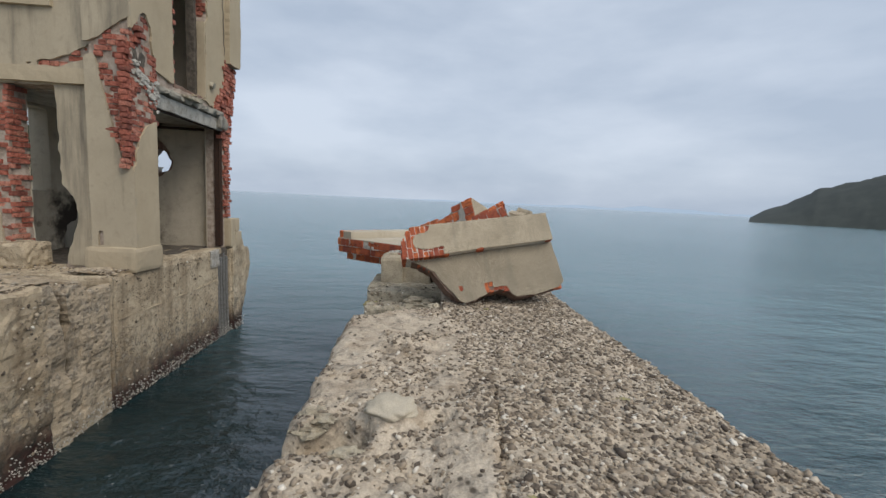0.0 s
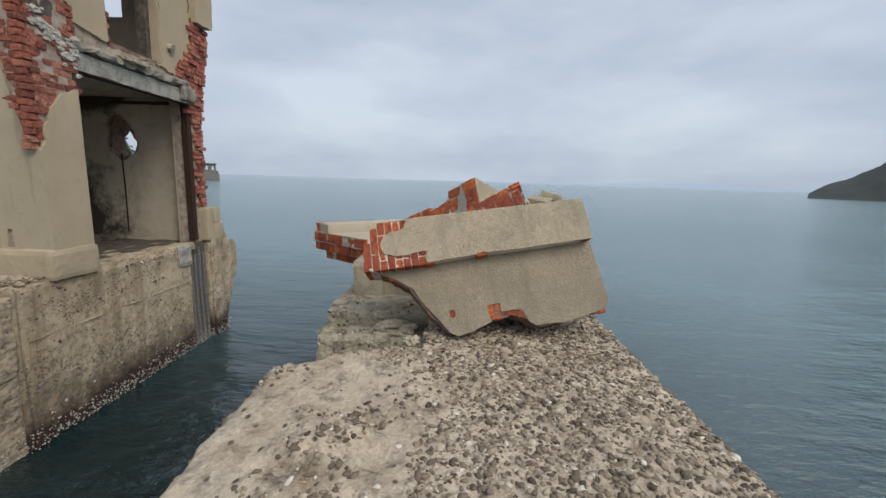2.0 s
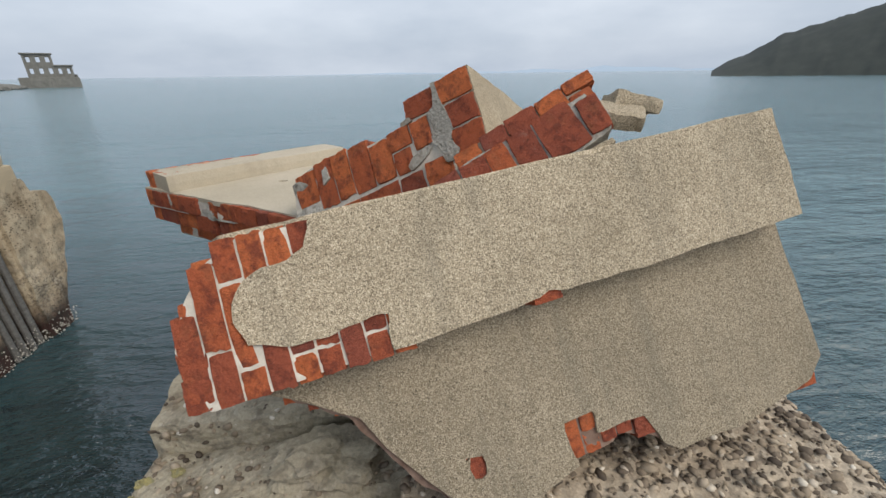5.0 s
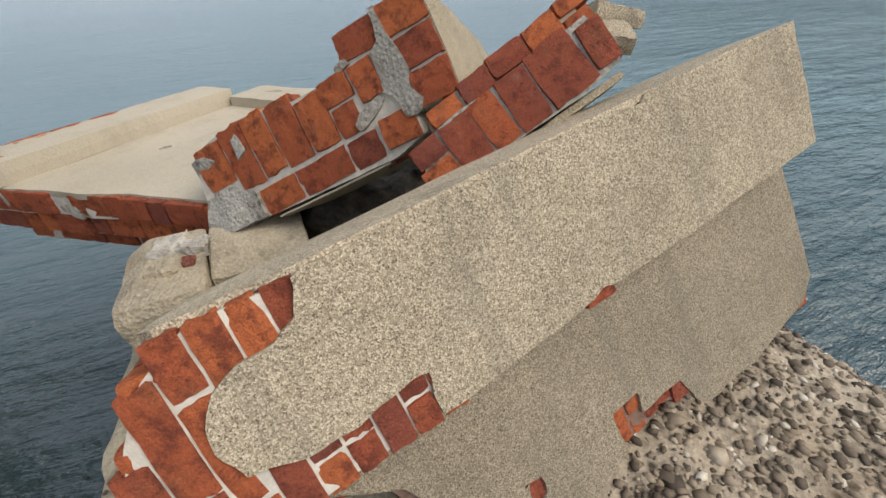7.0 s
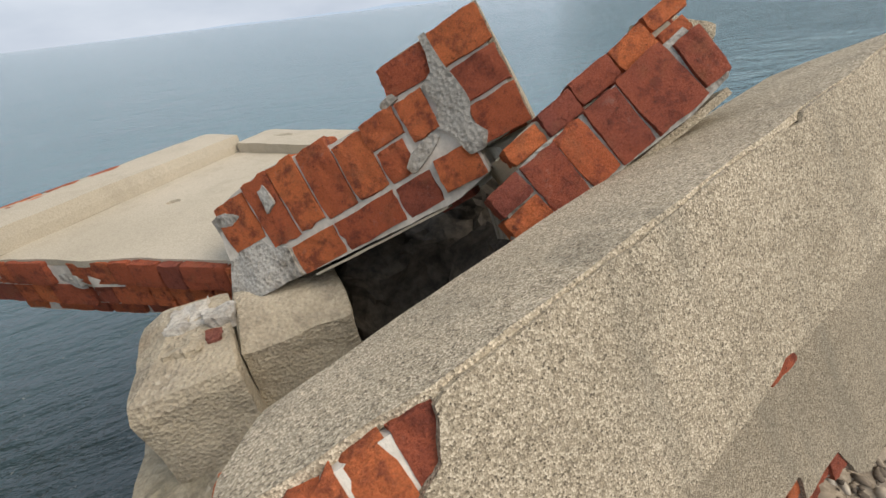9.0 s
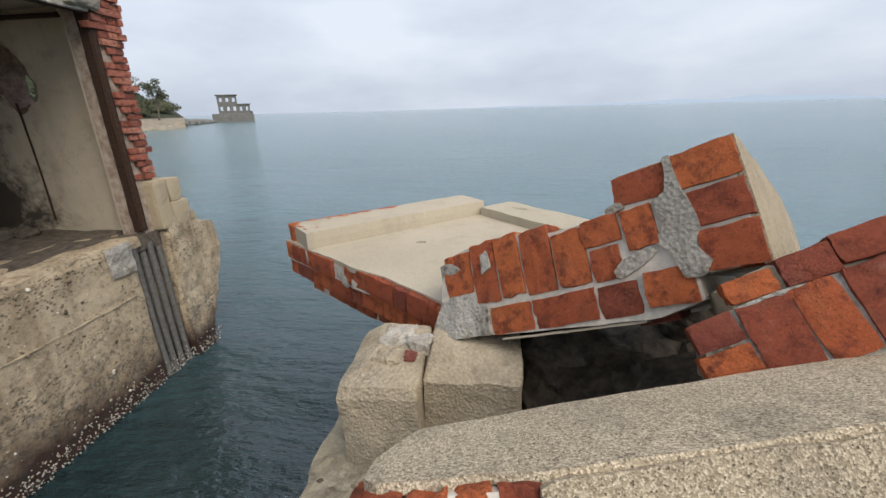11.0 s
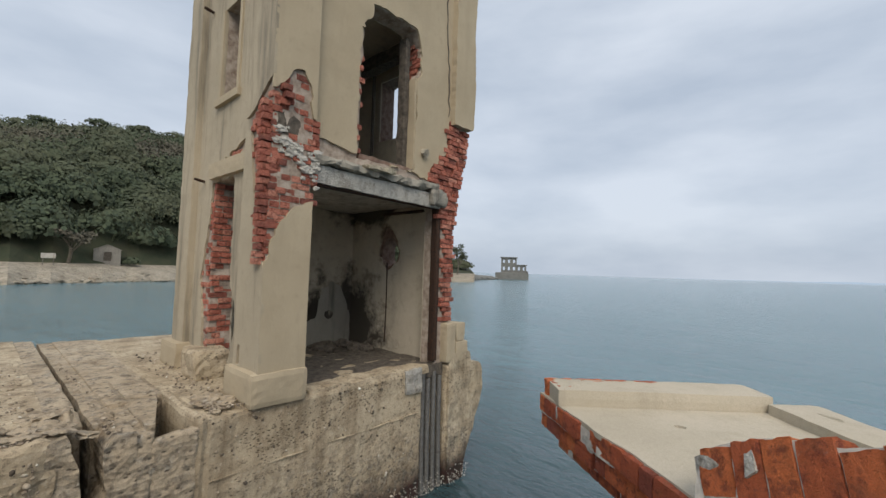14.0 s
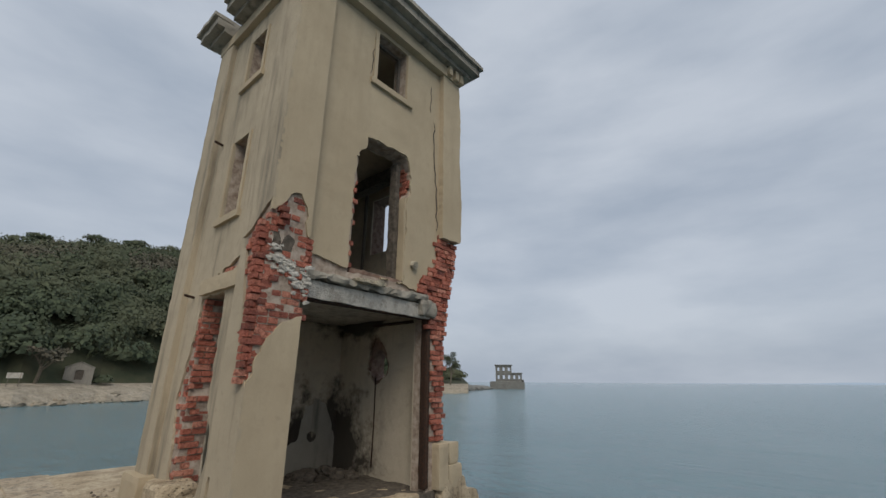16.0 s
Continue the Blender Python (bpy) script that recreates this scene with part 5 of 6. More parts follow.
    # end bricks seen edge-on round the torn end
    for r, out in enumerate((-0.456, -0.452, -0.43, -0.382)):
        end = frame_of((out, 0.3, 0.0), (0, -1, 0), (0, 0, 1))
        for c in range(3):
            lay(core, BRICKS_NEW, 0.01 + c * 0.095, 0.098 + c * 0.095, -0.04 + r * 0.084, 0.038 + r * 0.084, -0.004, 0.06, rnd, end, 2)
    for x0, x1, z0, z1 in ((0.405, 0.452, -0.5, -0.385), (0.46, 0.507, -0.435, -0.38), (0.46, 0.507, -0.5, -0.443), (0.515, 0.562, -0.485, -0.43), (0.57, 0.617, -0.48, -0.44), (0.625, 0.69, -0.51, -0.45), (0.11, 0.17, -0.46, -0.38), (1.2, 1.3, -0.56, -0.5), (0.38, 0.46, -0.03, 0.016), (1.22, 1.29, 0.0, 0.06)):
        lay(pcore if z0 < -0.1 else core, BRICKS_NEW, x0, x1, z0, z1, 0.116 if z0 < -0.1 else 0.006, 0.08, rnd, None, 1.5)
    for k in range(4):
        x0, z0 = -0.27 + 0.055 * k, -0.085 - 0.032 * k
        lay(pcore, BRICKS_NEW, x0 - 0.025, x0 + 0.025, z0 - 0.02, z0 + 0.05, 0.128, 0.08, rnd, None, 4)
    return t


wall_slab()


def torn_parapet():
    """The piece with the three-course brick stump, leaning over the slab."""
    m = frame_of((-0.098, 5.999, 0.56), (0.761, -0.476, 0.437), (-0.132, 0.483, 0.868))
    t = thing("torn_parapet_block", "torn brick parapet block with grey mortar leaning on the rubble", "wall fragment", m=m)
    strip = [(-0.29, -0.1), (0.2, -0.12), (0.57, -0.13), (0.7, -0.1), (0.7, 0.08), (0.54, 0.2), (0.42, 0.195), (0.3, 0.2), (0.18, 0.235), (0.05, 0.248), (-0.1, 0.242), (-0.2, 0.228), (-0.25, 0.1)]
    c1 = part("strip_core", sheet(strip, [], 0.004, 0.5, flat, 0.03, 0.004, 0.001, 3), LIME, t, local=True)
    part("stump_core", sheet(rect(0.54, -0.03, 0.845, 0.298), [], 0.004, 1.05, flat, 0.03, 0.004, 0.001, 4), LIME, t, local=True)
    side = lambda u, v, w: Vector((0.862 - w, u, v))
    part("stump_render", sheet([(0.004, -0.035), (0.9, -0.01), (1.02, 0.07), (1.05, 0.19), (0.9, 0.27), (0.5, 0.305), (0.004, 0.305)], [], 0.0, 0.02, side, 0.03, 0.006, 0.004, 6), GRIT, t, "sand render on the end of the stump", local=True)
    part("stump_top", sheet([(0.54, 0.03), (0.845, 0.03), (0.845, 0.95), (0.54, 1.0)], [], 0.0, 0.012, lambda u, v, w: Vector((u, v, 0.311 - w)), 0.05, 0.01, 0.004, 7), GRIT_PALE, t, local=True)
    part("underside_render", rough_box((0.02, 0.008, -0.138), (0.54, 0.4, -0.128), 0.05, 0.005, 6, 0.006, 3), GRIT_PALE, t, local=True)
    part("mortar_mass", sheet([(-0.31, -0.1), (-0.27, -0.112), (-0.015, -0.105), (-0.012, -0.01), (-0.08, 0.02), (-0.11, 0.09), (-0.1, 0.15), (-0.17, 0.2), (-0.235, 0.2), (-0.265, 0.05)], [], -0.012, 0.1, flat, 0.012, 0.02, 0.045, 5), GREYMORTAR, t, "rough grey cement lump", local=True)
    smears = (([(0.685, 0.31), (0.71, 0.31), (0.715, 0.2), (0.73, 0.09), (0.71, 0.05), (0.745, 0.0), (0.72, -0.045), (0.67, -0.04), (0.65, 0.03), (0.62, 0.08), (0.65, 0.13), (0.63, 0.195), (0.68, 0.21)], 0.016),
              ([(0.5, -0.01), (0.56, 0.02), (0.62, 0.06), (0.6, 0.075), (0.52, 0.05), (0.49, 0.02)], 0.01), ([(-0.01, 0.12), (0.03, 0.14), (0.02, 0.21), (-0.01, 0.2)], 0.008), ([(0.5, 0.19), (0.56, 0.2), (0.55, 0.23), (0.5, 0.215)], 0.006))
    for k, (shape, r) in enumerate(smears):
        part("mortar_smear", sheet(shape, [], -0.008, 0.02, flat, 0.012, r, 0.014, k + 2), GREYMORTAR, t, "blue-grey cement smear" if not k else "", local=True)
    rnd = random.Random(5)
    for x0, x1, z0, z1 in ((0.535, 0.688, 0.208, 0.3), (0.705, 0.858, 0.2, 0.302), (0.71, 0.858, 0.09, 0.19), (0.72, 0.858, -0.03, 0.08), (0.54, 0.63, 0.072, 0.195), (0.41, 0.53, 0.112, 0.2)):
        lay(c1, BRICKS_NEW, x0, x1, z0, z1, -0.006, 0.1, rnd, None, 0.8)
    for x0, x1, z0, z1 in ((-0.215, -0.068, 0.06, 0.232), (-0.06, 0.052, 0.012, 0.244), (0.06, 0.165, 0.012, 0.244), (0.173, 0.292, 0.008, 0.235), (0.3, 0.412, 0.004, 0.19), (0.42, 0.515, 0.0, 0.105)):
        lay(c1, BRICKS_NEW, x0, x1, z0, z1, -0.004, 0.1, rnd, None, 1.2)
    for x0, x1 in ((-0.01, 0.175), (0.183, 0.412), (0.42, 0.545)):
        lay(c1, BRICKS_NEW, x0, x1, -0.113, -0.011, -0.002, 0.1, rnd, None, 1)
    lay(c1, BRICKS_NEW, 0.56, 0.69, -0.1, 0.0, -0.008, 0.1, rnd, None, 4)
    lay(c1, BRICKS_NEW, 0.5, 0.62, -0.14, -0.06, 0.05, 0.1, rnd, None, 8)


torn_parapet()


def deck_piece():
    """A level piece of roof deck with a curb, overhanging the water."""
    m = frame_of((-1.46, 7.09, 0.0), (0.659, -0.752, 0), (0, 0, 1))
    t = thing("fallen_deck_slab", "fallen roof deck slab with a raised curb and brick edge", "roof fragment", m=m)
    top = lambda z: (lambda u, v, w: Vector((u, v, z - w)))
    edge = [(0.0, 0.0), (0.3, 0.06), (0.55, 0.11), (0.82, 0.16), (1.08, 0.24), (1.5, 0.3), (1.6, 1.6), (0.0, 1.5)]
    part("deck", sheet(edge, [([(0.585, 0.66), (0.63, 0.64), (0.68, 0.68), (0.63, 0.72)], 0.008)], 0.0, 0.03, top(0.462), 0.04, 0.012, 0.004, 2), GRIT_PALE, t, "smooth pale cement deck with a small hole", local=True)
    c = part("deck_core", sheet(edge, [], 0.03, 0.13, top(0.462), 0.05, 0.01, 0.004, 3), LIME, t, local=True)
    c2 = part("deck_core_lower", sheet([(u + 0.02, v + 0.025) for u, v in edge], [], 0.13, 0.235, top(0.462), 0.06, 0.01, 0.004, 5), LIME, t, local=True)
    c3 = part("corbel_course", sheet([(u * 0.93 + 0.09, v + 0.11) for u, v in edge], [], 0.235, 0.35, top(0.462), 0.06, 0.01, 0.004, 7), LIME, t, local=True)
    part("curb", rough_box((0.004, 0.045, 0.46), (0.315, 1.48, 0.572), 0.05, 0.004, 5, 0.01, 3), GRIT_PALE, t, "raised cement curb", local=True)
    part("far_curb", rough_box((0.33, 1.42, 0.44), (1.62, 1.75, 0.53), 0.06, 0.006, 5, 0.015, 5), GRIT_PALE, t, local=True)
    part("far_lump", lump((0.6, 1.6, 0.528), (0.1, 0.03, 0.012), 3, amp=0.5), ROCKY, t, local=True)
    rnd = random.Random(6)

    def face(u):
        return 0.17 * u + 0.012 + (0.02 if u > 0.7 else 0)

    yaw = math.degrees(math.atan(0.2))
    for z0, z1, off, start, stop, widths in ((0.464, 0.57, 0.03, 0.0, 0.31, (0.09, 0.2)), (0.345, 0.452, -0.005, 0.0, 1.5, (0.08, 0.1, 0.1, 0.09, 0.2, 0.1, 0.2, 0.1, 0.14, 0.1, 0.2, 0.1)),
                                             (0.235, 0.338, 0.012, 0.0, 1.5, (0.1, 0.2, 0.1, 0.1, 0.2, 0.1, 0.19, 0.1, 0.2, 0.1, 0.1)), (0.118, 0.226, 0.1, 0.1, 1.5, (0.2, 0.2, 0.1, 0.2, 0.2, 0.14, 0.2))):
        u = start
        for w in widths:
            if u + w > stop + 0.05:
                break
            y = face(u + w / 2) + off
            fm = Matrix.Translation((u + w / 2, y, 0)) @ pose(0, 0, 0, 0, 0, yaw)
            if not (z0 > 0.34 and 0.55 < u < 0.6):
                lay(c if z0 > 0.3 else c2 if z0 > 0.2 else c3, BRICKS_NEW, -w / 2 + 0.004, w / 2 - 0.004, z0, z1, -0.012, 0.1, rnd, fm, 1.2)
            u += w
    # the left return of the brick courses
    left = frame_of((0, 0.9, 0), (0, -1, 0), (0, 0, 1))
    for z0, z1 in ((0.464, 0.57), (0.345, 0.452), (0.235, 0.338)):
        for k in range(4):
            lay(c, BRICKS_NEW, 0.02 + k * 0.215, 0.225 + k * 0.215, z0, z1, -0.004, 0.08, rnd, left, 1)
    part("white_mortar", lump((0.66, 0.122, 0.365), (0.1, 0.006, 0.024), 3, amp=0.9, sub=4), WHITECON, t, "white mortar patch", local=True)
    part("white_mortar", lump((0.28, 0.048, 0.4), (0.025, 0.008, 0.05), 5, amp=0.4, sub=3), WHITECON, t, local=True)


deck_piece()


def brick_shard():
    """A narrow slab of bricks leaning up on the tilted wall."""
    m = frame_of((0.73, 5.3, 0.882), (0.86, -0.1, 0.5), (-0.3, 0.6, 0.74))
    t = thing("leaning_brick_shard", "leaning shard of orange brickwork with cement backing", "wall fragment", m=m)
    out = [(-0.42, 0.04), (-0.3, 0.015), (0.08, -0.002), (0.2, 0.01), (0.225, 0.06), (0.19, 0.165), (-0.1, 0.17), (-0.37, 0.165)]
    c = part("shard_core", sheet(out, [], 0.005, 0.36, flat, 0.025, 0.006, 0.002, 3), GREYMORTAR, t, local=True)
    part("shard_backing", rough_box((-0.36, 0.02, -0.03), (0.2, 0.36, -0.004), 0.05, 0.006, 5, 0.01, 3), GRIT, t, local=True)
    part("shard_top", rough_box((-0.3, 0.06, 0.16), (0.2, 0.4, 0.172), 0.05, 0.012, 5, 0.01, 5), GRIT_PALE, t, "sandy face of the shard", local=True)
    rnd = random.Random(2)
    for x0, x1, z0, z1 in ((-0.415, -0.31, 0.03, 0.095), (-0.405, -0.31, 0.1, 0.165), (-0.305, -0.205, 0.02, 0.165), (-0.2, -0.12, 0.014, 0.168), (-0.112, -0.018, 0.01, 0.17), (-0.01, 0.13, 0.006, 0.175), (0.14, 0.215, 0.02, 0.15), (0.02, 0.14, 0.16, 0.22), (0.1, 0.24, 0.15, 0.215)):
        lay(c, BRICKS_NEW, x0, x1, z0, z1, -0.004 if z1 < 0.18 else 0.08, 0.1, rnd, None, 2.5)
    wm = m.inverted()
    # a second leaf of brick and cement behind, its sandy face up, broken to teeth at the upper end
    part("second_leaf", rough_box((-0.3, 0.035, 0.1), (0.2, 0.42, 0.228), 0.04, 0.01, 7, 0.012, 4), GRIT_PALE, t, "sandy broken leaf of the wall", local=True)
    for x0, x1, z0, z1 in ((-0.3, -0.2, 0.172, 0.225), (-0.19, -0.09, 0.172, 0.235), (-0.085, 0.03, 0.174, 0.24), (0.036, 0.14, 0.165, 0.238), (0.146, 0.25, 0.2, 0.245), (0.146, 0.225, 0.15, 0.19)):
        lay(c, BRICKS_NEW, x0, x1, z0, z1, 0.02, 0.07, rnd, None, 3)
    for k, (at, size) in enumerate((((0.17, 0.1, 0.16), (0.06, 0.05, 0.03)), ((0.21, 0.2, 0.1), (0.05, 0.08, 0.05)))):
        part("cement_chip", lump(at, size, k + 5, amp=0.6, sub=3), GREYMORTAR, t, "loose angular cement chip", local=True)
    for at, rot, size in (((1.1, 5.58, 1.0), (14, 8, -24), (0.1, 0.08, 0.03)), ((1.22, 5.7, 1.03), (-10, 14, -10), (0.1, 0.09, 0.03))):
        part("cement_chip", moved(rough_box([-q for q in size], size, 0.03, 0.014, 7, 0.012, at[0]), wm @ Matrix.Translation(at) @ pose(0, 0, 0, *rot)), GRIT, t, "loose angular cement chip", local=True)
    # near-black fill under the shard, coloured for the shade of the hollow
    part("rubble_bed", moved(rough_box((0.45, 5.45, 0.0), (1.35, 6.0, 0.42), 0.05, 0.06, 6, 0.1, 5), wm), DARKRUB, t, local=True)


brick_shard()


def plinth_stub():
    """The footing of a vanished pier: a splayed cement base with a broken top."""
    t = thing("plinth_stub", "splayed cement plinth stub with a broken brick top", "plinth", (-0.45, 5.95, 0))

    def splay(x0, x1, y0, y1, z0, z1, z2, dx, dy, seed):
        V, F = rough_box((x0, y0, z0), (x1, y1, z2), 0.04, 0.0, rounding=0.02)
        W = []
        for v in V:
            v = Vector(v)
            k = max(0.0, (v.z - z1) / (z2 - z1))
            v.x += dx * k * (1 - (v.x - x0) / (x1 - x0))
            v.y += dy * k * (1 - (v.y - y0) / (y1 - y0))
            v += noise.noise_vector(v * 6 + Vector((seed, 0, 0))) * 0.012 + noise.noise_vector(v * 19) * 0.005
            W.append(v)
        return W, F

    part("base", splay(-0.64, -0.345, 5.735, 6.14, -0.1, 0.35, 0.395, 0.1, 0.2, 1), PITTED, t, "splayed cement base")
    part("base", splay(-0.35, 0.02, 5.83, 6.3, -0.1, 0.33, 0.4, 0.02, 0.12, 4), PITTED, t)
    part("cap_lump", rough_box((-0.42, 5.93, 0.37), (-0.33, 6.02, 0.42), 0.012, 0.016, 16, 0.006, 6), WHITECON, t, "pale broken mortar cap")
    part("cap_lump", rough_box((-0.53, 5.96, 0.36), (-0.4, 6.1, 0.405), 0.012, 0.022, 17, 0.006, 8), WHITECON, t)
    part("cap_lump", rough_box((-0.54, 5.86, 0.33), (-0.43, 5.98, 0.392), 0.012, 0.02, 17, 0.006, 9), PITTED, t)
    part("brick_scrap", rough_box((-0.42, 5.87, 0.35), (-0.37, 5.93, 0.395), 0.012, 0.014, 18, 0.006, 3), BRICK_OLD, t)
    # dark blocks close the hollow; its shade is put into their colour
    part("dark_infill", rough_box((0.62, 6.12, 0.2), (1.15, 6.5, 0.55), 0.04, 0.05, 6, 0.06, 9), DARKRUB, t, "rubble infill, the hollow's shade put into its near-black colour")
    part("dark_infill", rough_box((0.02, 6.05, -0.1), (0.9, 6.6, 0.36), 0.04, 0.06, 6, 0.06, 7), DARKRUB, t, "rubble infill, the hollow's shade put into its near-black colour")


plinth_stub()

# ---- far shore and hills ----


def polar(az, r, z):
    return Vector((r * math.sin(radians(az)), 4.3 + r * math.cos(radians(az)), z))


def foliage(spots, mat, name, label, per, leaf, seed):
    """Crowns of many small leaf clumps, joined, for woods too far to count."""
    rng = np.random.default_rng(seed)
    VV, FF, o = [], [], 0
    for c, r, h in spots:
        n = per
        d = rng.normal(size=(n, 3))
        d /= np.linalg.norm(d, axis=1)[:, None]
        d[:, 2] = np.abs(d[:, 2]) * 0.9 - 0.12
        rad = rng.uniform(0.72, 1.08, (n, 1)) * (1 + 0.22 * np.sin(d[:, :1] * 5 + c[0]) * np.cos(d[:, 1:2] * 4 + c[1]))
        P = np.array(c) + d * rad * np.array([r, r, h])
        s = leaf * rng.uniform(0.5, 1.3, (n, 1))
        a = np.cross(d, rng.normal(size=(n, 3)))
        a /= np.linalg.norm(a, axis=1)[:, None]
        b = np.cross(d, a)
        a += rng.normal(size=(n, 3)) * 0.3
        b += rng.normal(size=(n, 3)) * 0.3
        Q = np.stack([P + a * s, P + b * s, P - a * s, P - b * s * 0.8], 1).reshape(-1, 3)
        VV.append(Q)
        FF.append(np.arange(len(Q)).reshape(-1, 4) + o)
        o += len(Q)
    ob = new(name, mesh_of(name, np.concatenate(VV).tolist(), np.concatenate(FF).tolist(), mat))
    return tagged(ob, label, "woods", kind="stuff")


def shore_r(az):
    return 68 + max(0.0, az + 88) * 1.05


def crest(az):
    pts = ((-130, 26), (-100, 30), (-88, 34), (-80, 41), (-74, 43), (-60, 34), (-48, 25), (-43, 18), (-41, 9), (-38.2, 5), (-37, 0.5))
    for (a, x), (b, y) in zip(pts, pts[1:]):
        if a <= az <= b:
            return 0.93 * (x + (y - x) * (az - a) / (b - a))
    return 0.5


def left_land(az, s):
    """Ground height s metres behind the shore line."""
    H = crest(az)
    k = max(0.0, min(1.0, (s - 9) / 85.0))
    return 0.75 + 0.2 * noise.noise(Vector((az, s * 0.2, 0))) + (H - 0.75) * (1 - (1 - k) ** 1.7) if s > 9 else SEA + 0.35 + (0.4 - SEA) * (max(0.0, s) / 9) ** 0.55 + 0.16 * noise.noise(Vector((az * 2, s, 0)))


def far_shore():
    V, F = [], []
    A = [-125 + k * 1.0 for k in range(89)]
    S = [-0.6, -0.3, 0.0, 2, 5, 9, 13, 20, 30, 42, 56, 70, 84, 98, 120]
    for az in A:
        for s in S:
            wob = 1.5 * noise.noise(Vector((az * 0.7, 0, 0)))
            z = SEA - 0.6 if s < -0.5 else SEA + 0.12 if s < -0.1 else left_land(az, s)
            if s > 100:
                z *= 0.6
            V.append(polar(az, shore_r(az) + s + wob, z))
    n = len(S)
    for i in range(len(A) - 1):
        for j in range(n - 1):
            F.append((i * n + j, i * n + j + 1, (i + 1) * n + j + 1, (i + 1) * n + j))
    low = [f for f in F if f[0] % n < 5]
    high = [f for f in F if f[0] % n >= 5]
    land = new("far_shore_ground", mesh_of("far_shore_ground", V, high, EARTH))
    tagged(land, "wooded hillside ground across the inlet", "hill", kind="structure")
    bank = new("far_shore_bank", mesh_of("far_shore_bank", V, low, SHORE))
    tagged(bank, "pale stone sea wall and rubble on the far shore", "shore", kind="structure")
    rnd = random.Random(17)
    spots, pale = [], []
    for k in range(1250):
        az = rnd.uniform(-104, -38.5)
        s = 11 + 88 * rnd.random() ** 0.8
        if az > -42 and s > 40:
            continue
        z = left_land(az, s)
        r = rnd.uniform(2.4, 5.6) * (0.6 if az > -42 else 1) * (1.35 if s > 80 and rnd.random() < 0.35 else 1)
        p = polar(az, shore_r(az) + s, z + r * 0.35)
        if 46 < s < 74 and noise.noise(Vector((az * 0.12, s * 0.03, 1))) > -0.25 and az < -60:
            pale.append((p, r * 0.8, r * 0.9))
        else:
            spots.append((p, r, r * rnd.uniform(0.6, 0.95)))
    # umbrella-topped pines standing above the ridge
    for k in range(90):
        az, s = rnd.uniform(-104, -56), rnd.uniform(80, 97)
        r = rnd.uniform(1.6, 4.2)
        spots.append((polar(az, shore_r(az) + s, left_land(az, s) + rnd.uniform(3.0, 6.4)), r, r * 0.5))
    foliage(spots, LEAF, "woods", "dense dark evergreen woods covering the hill", 430, 0.3, 1)
    foliage(pale, LEAF_PALE, "bare_woods", "grey-brown leafless trees on the upper slope", 130, 0.26, 2)
    for k in range(60):
        az, s = rnd.uniform(-97, -70), rnd.uniform(-2.0, 2.4)
        p = polar(az, shore_r(az) + s, SEA + 0.12 + max(0, s) * 0.35)
        r = rnd.uniform(0.3, 0.9)
        rk = new("shore_rock", mesh_of("shore_rock", *lump(p, (r * 1.4, r * 1.2, r * 0.5), k, amp=0.5), SHORE))
        tagged(rk, "pale angular shore rock at the water", "rock", "rocks on the far shore")


far_shore()


def hut():
    c = polar(-80.7, shore_r(-80.7) + 8.5, 0.75)
    m = Matrix.Translation(c) @ pose(0, 0, 0, 0, 0, 81)
    t = thing("shore_hut", "small grey cement hut with a gable roof and dark doorway", "hut", m=m)
    body = [(-1.7, -0.3), (1.7, -0.3), (1.7, 2.2), (0, 3.0), (-1.7, 2.2)]
    fr = lambda u, v, w: Vector((u, w, v))
    part("gable_wall", sheet(body, [rect(-0.45, 0.5, 0.55, 1.9)], 0.0, 0.2, fr, 0.2), HUTWALL, t, local=True)
    part("gable_wall", sheet(body, [], 3.4, 3.6, fr, 0.3), HUTWALL, t, local=True)
    for x in (-1.7, 1.5):
        part("side_wall", rough_box((x, 0.2, -0.3), (x + 0.2, 3.4, 2.2), 0.5, 0.0), HUTWALL, t, local=True)
    for s in (-1, 1):
        rf = rough_box((0, -0.1, 0), (1.95, 3.7, 0.1), 0.4, 0.0)
        part("roof", moved(rf, Matrix.Translation((0, 0, 3.02)) @ pose(0, 0, 0, 0, 25, 0) if s > 0 else Matrix.Translation((0, 0, 3.02)) @ pose(0, 0, 0, 0, -25, 0) @ Matrix.Diagonal((-1, 1, 1, 1))), HUTWALL, t, local=True)
    part("door", rough_box((-0.44, 0.12, 0.5), (0.54, 0.17, 1.89), 0.4, 0.0), DARKRUB, t, "dark panel filling the doorway", local=True)


hut()


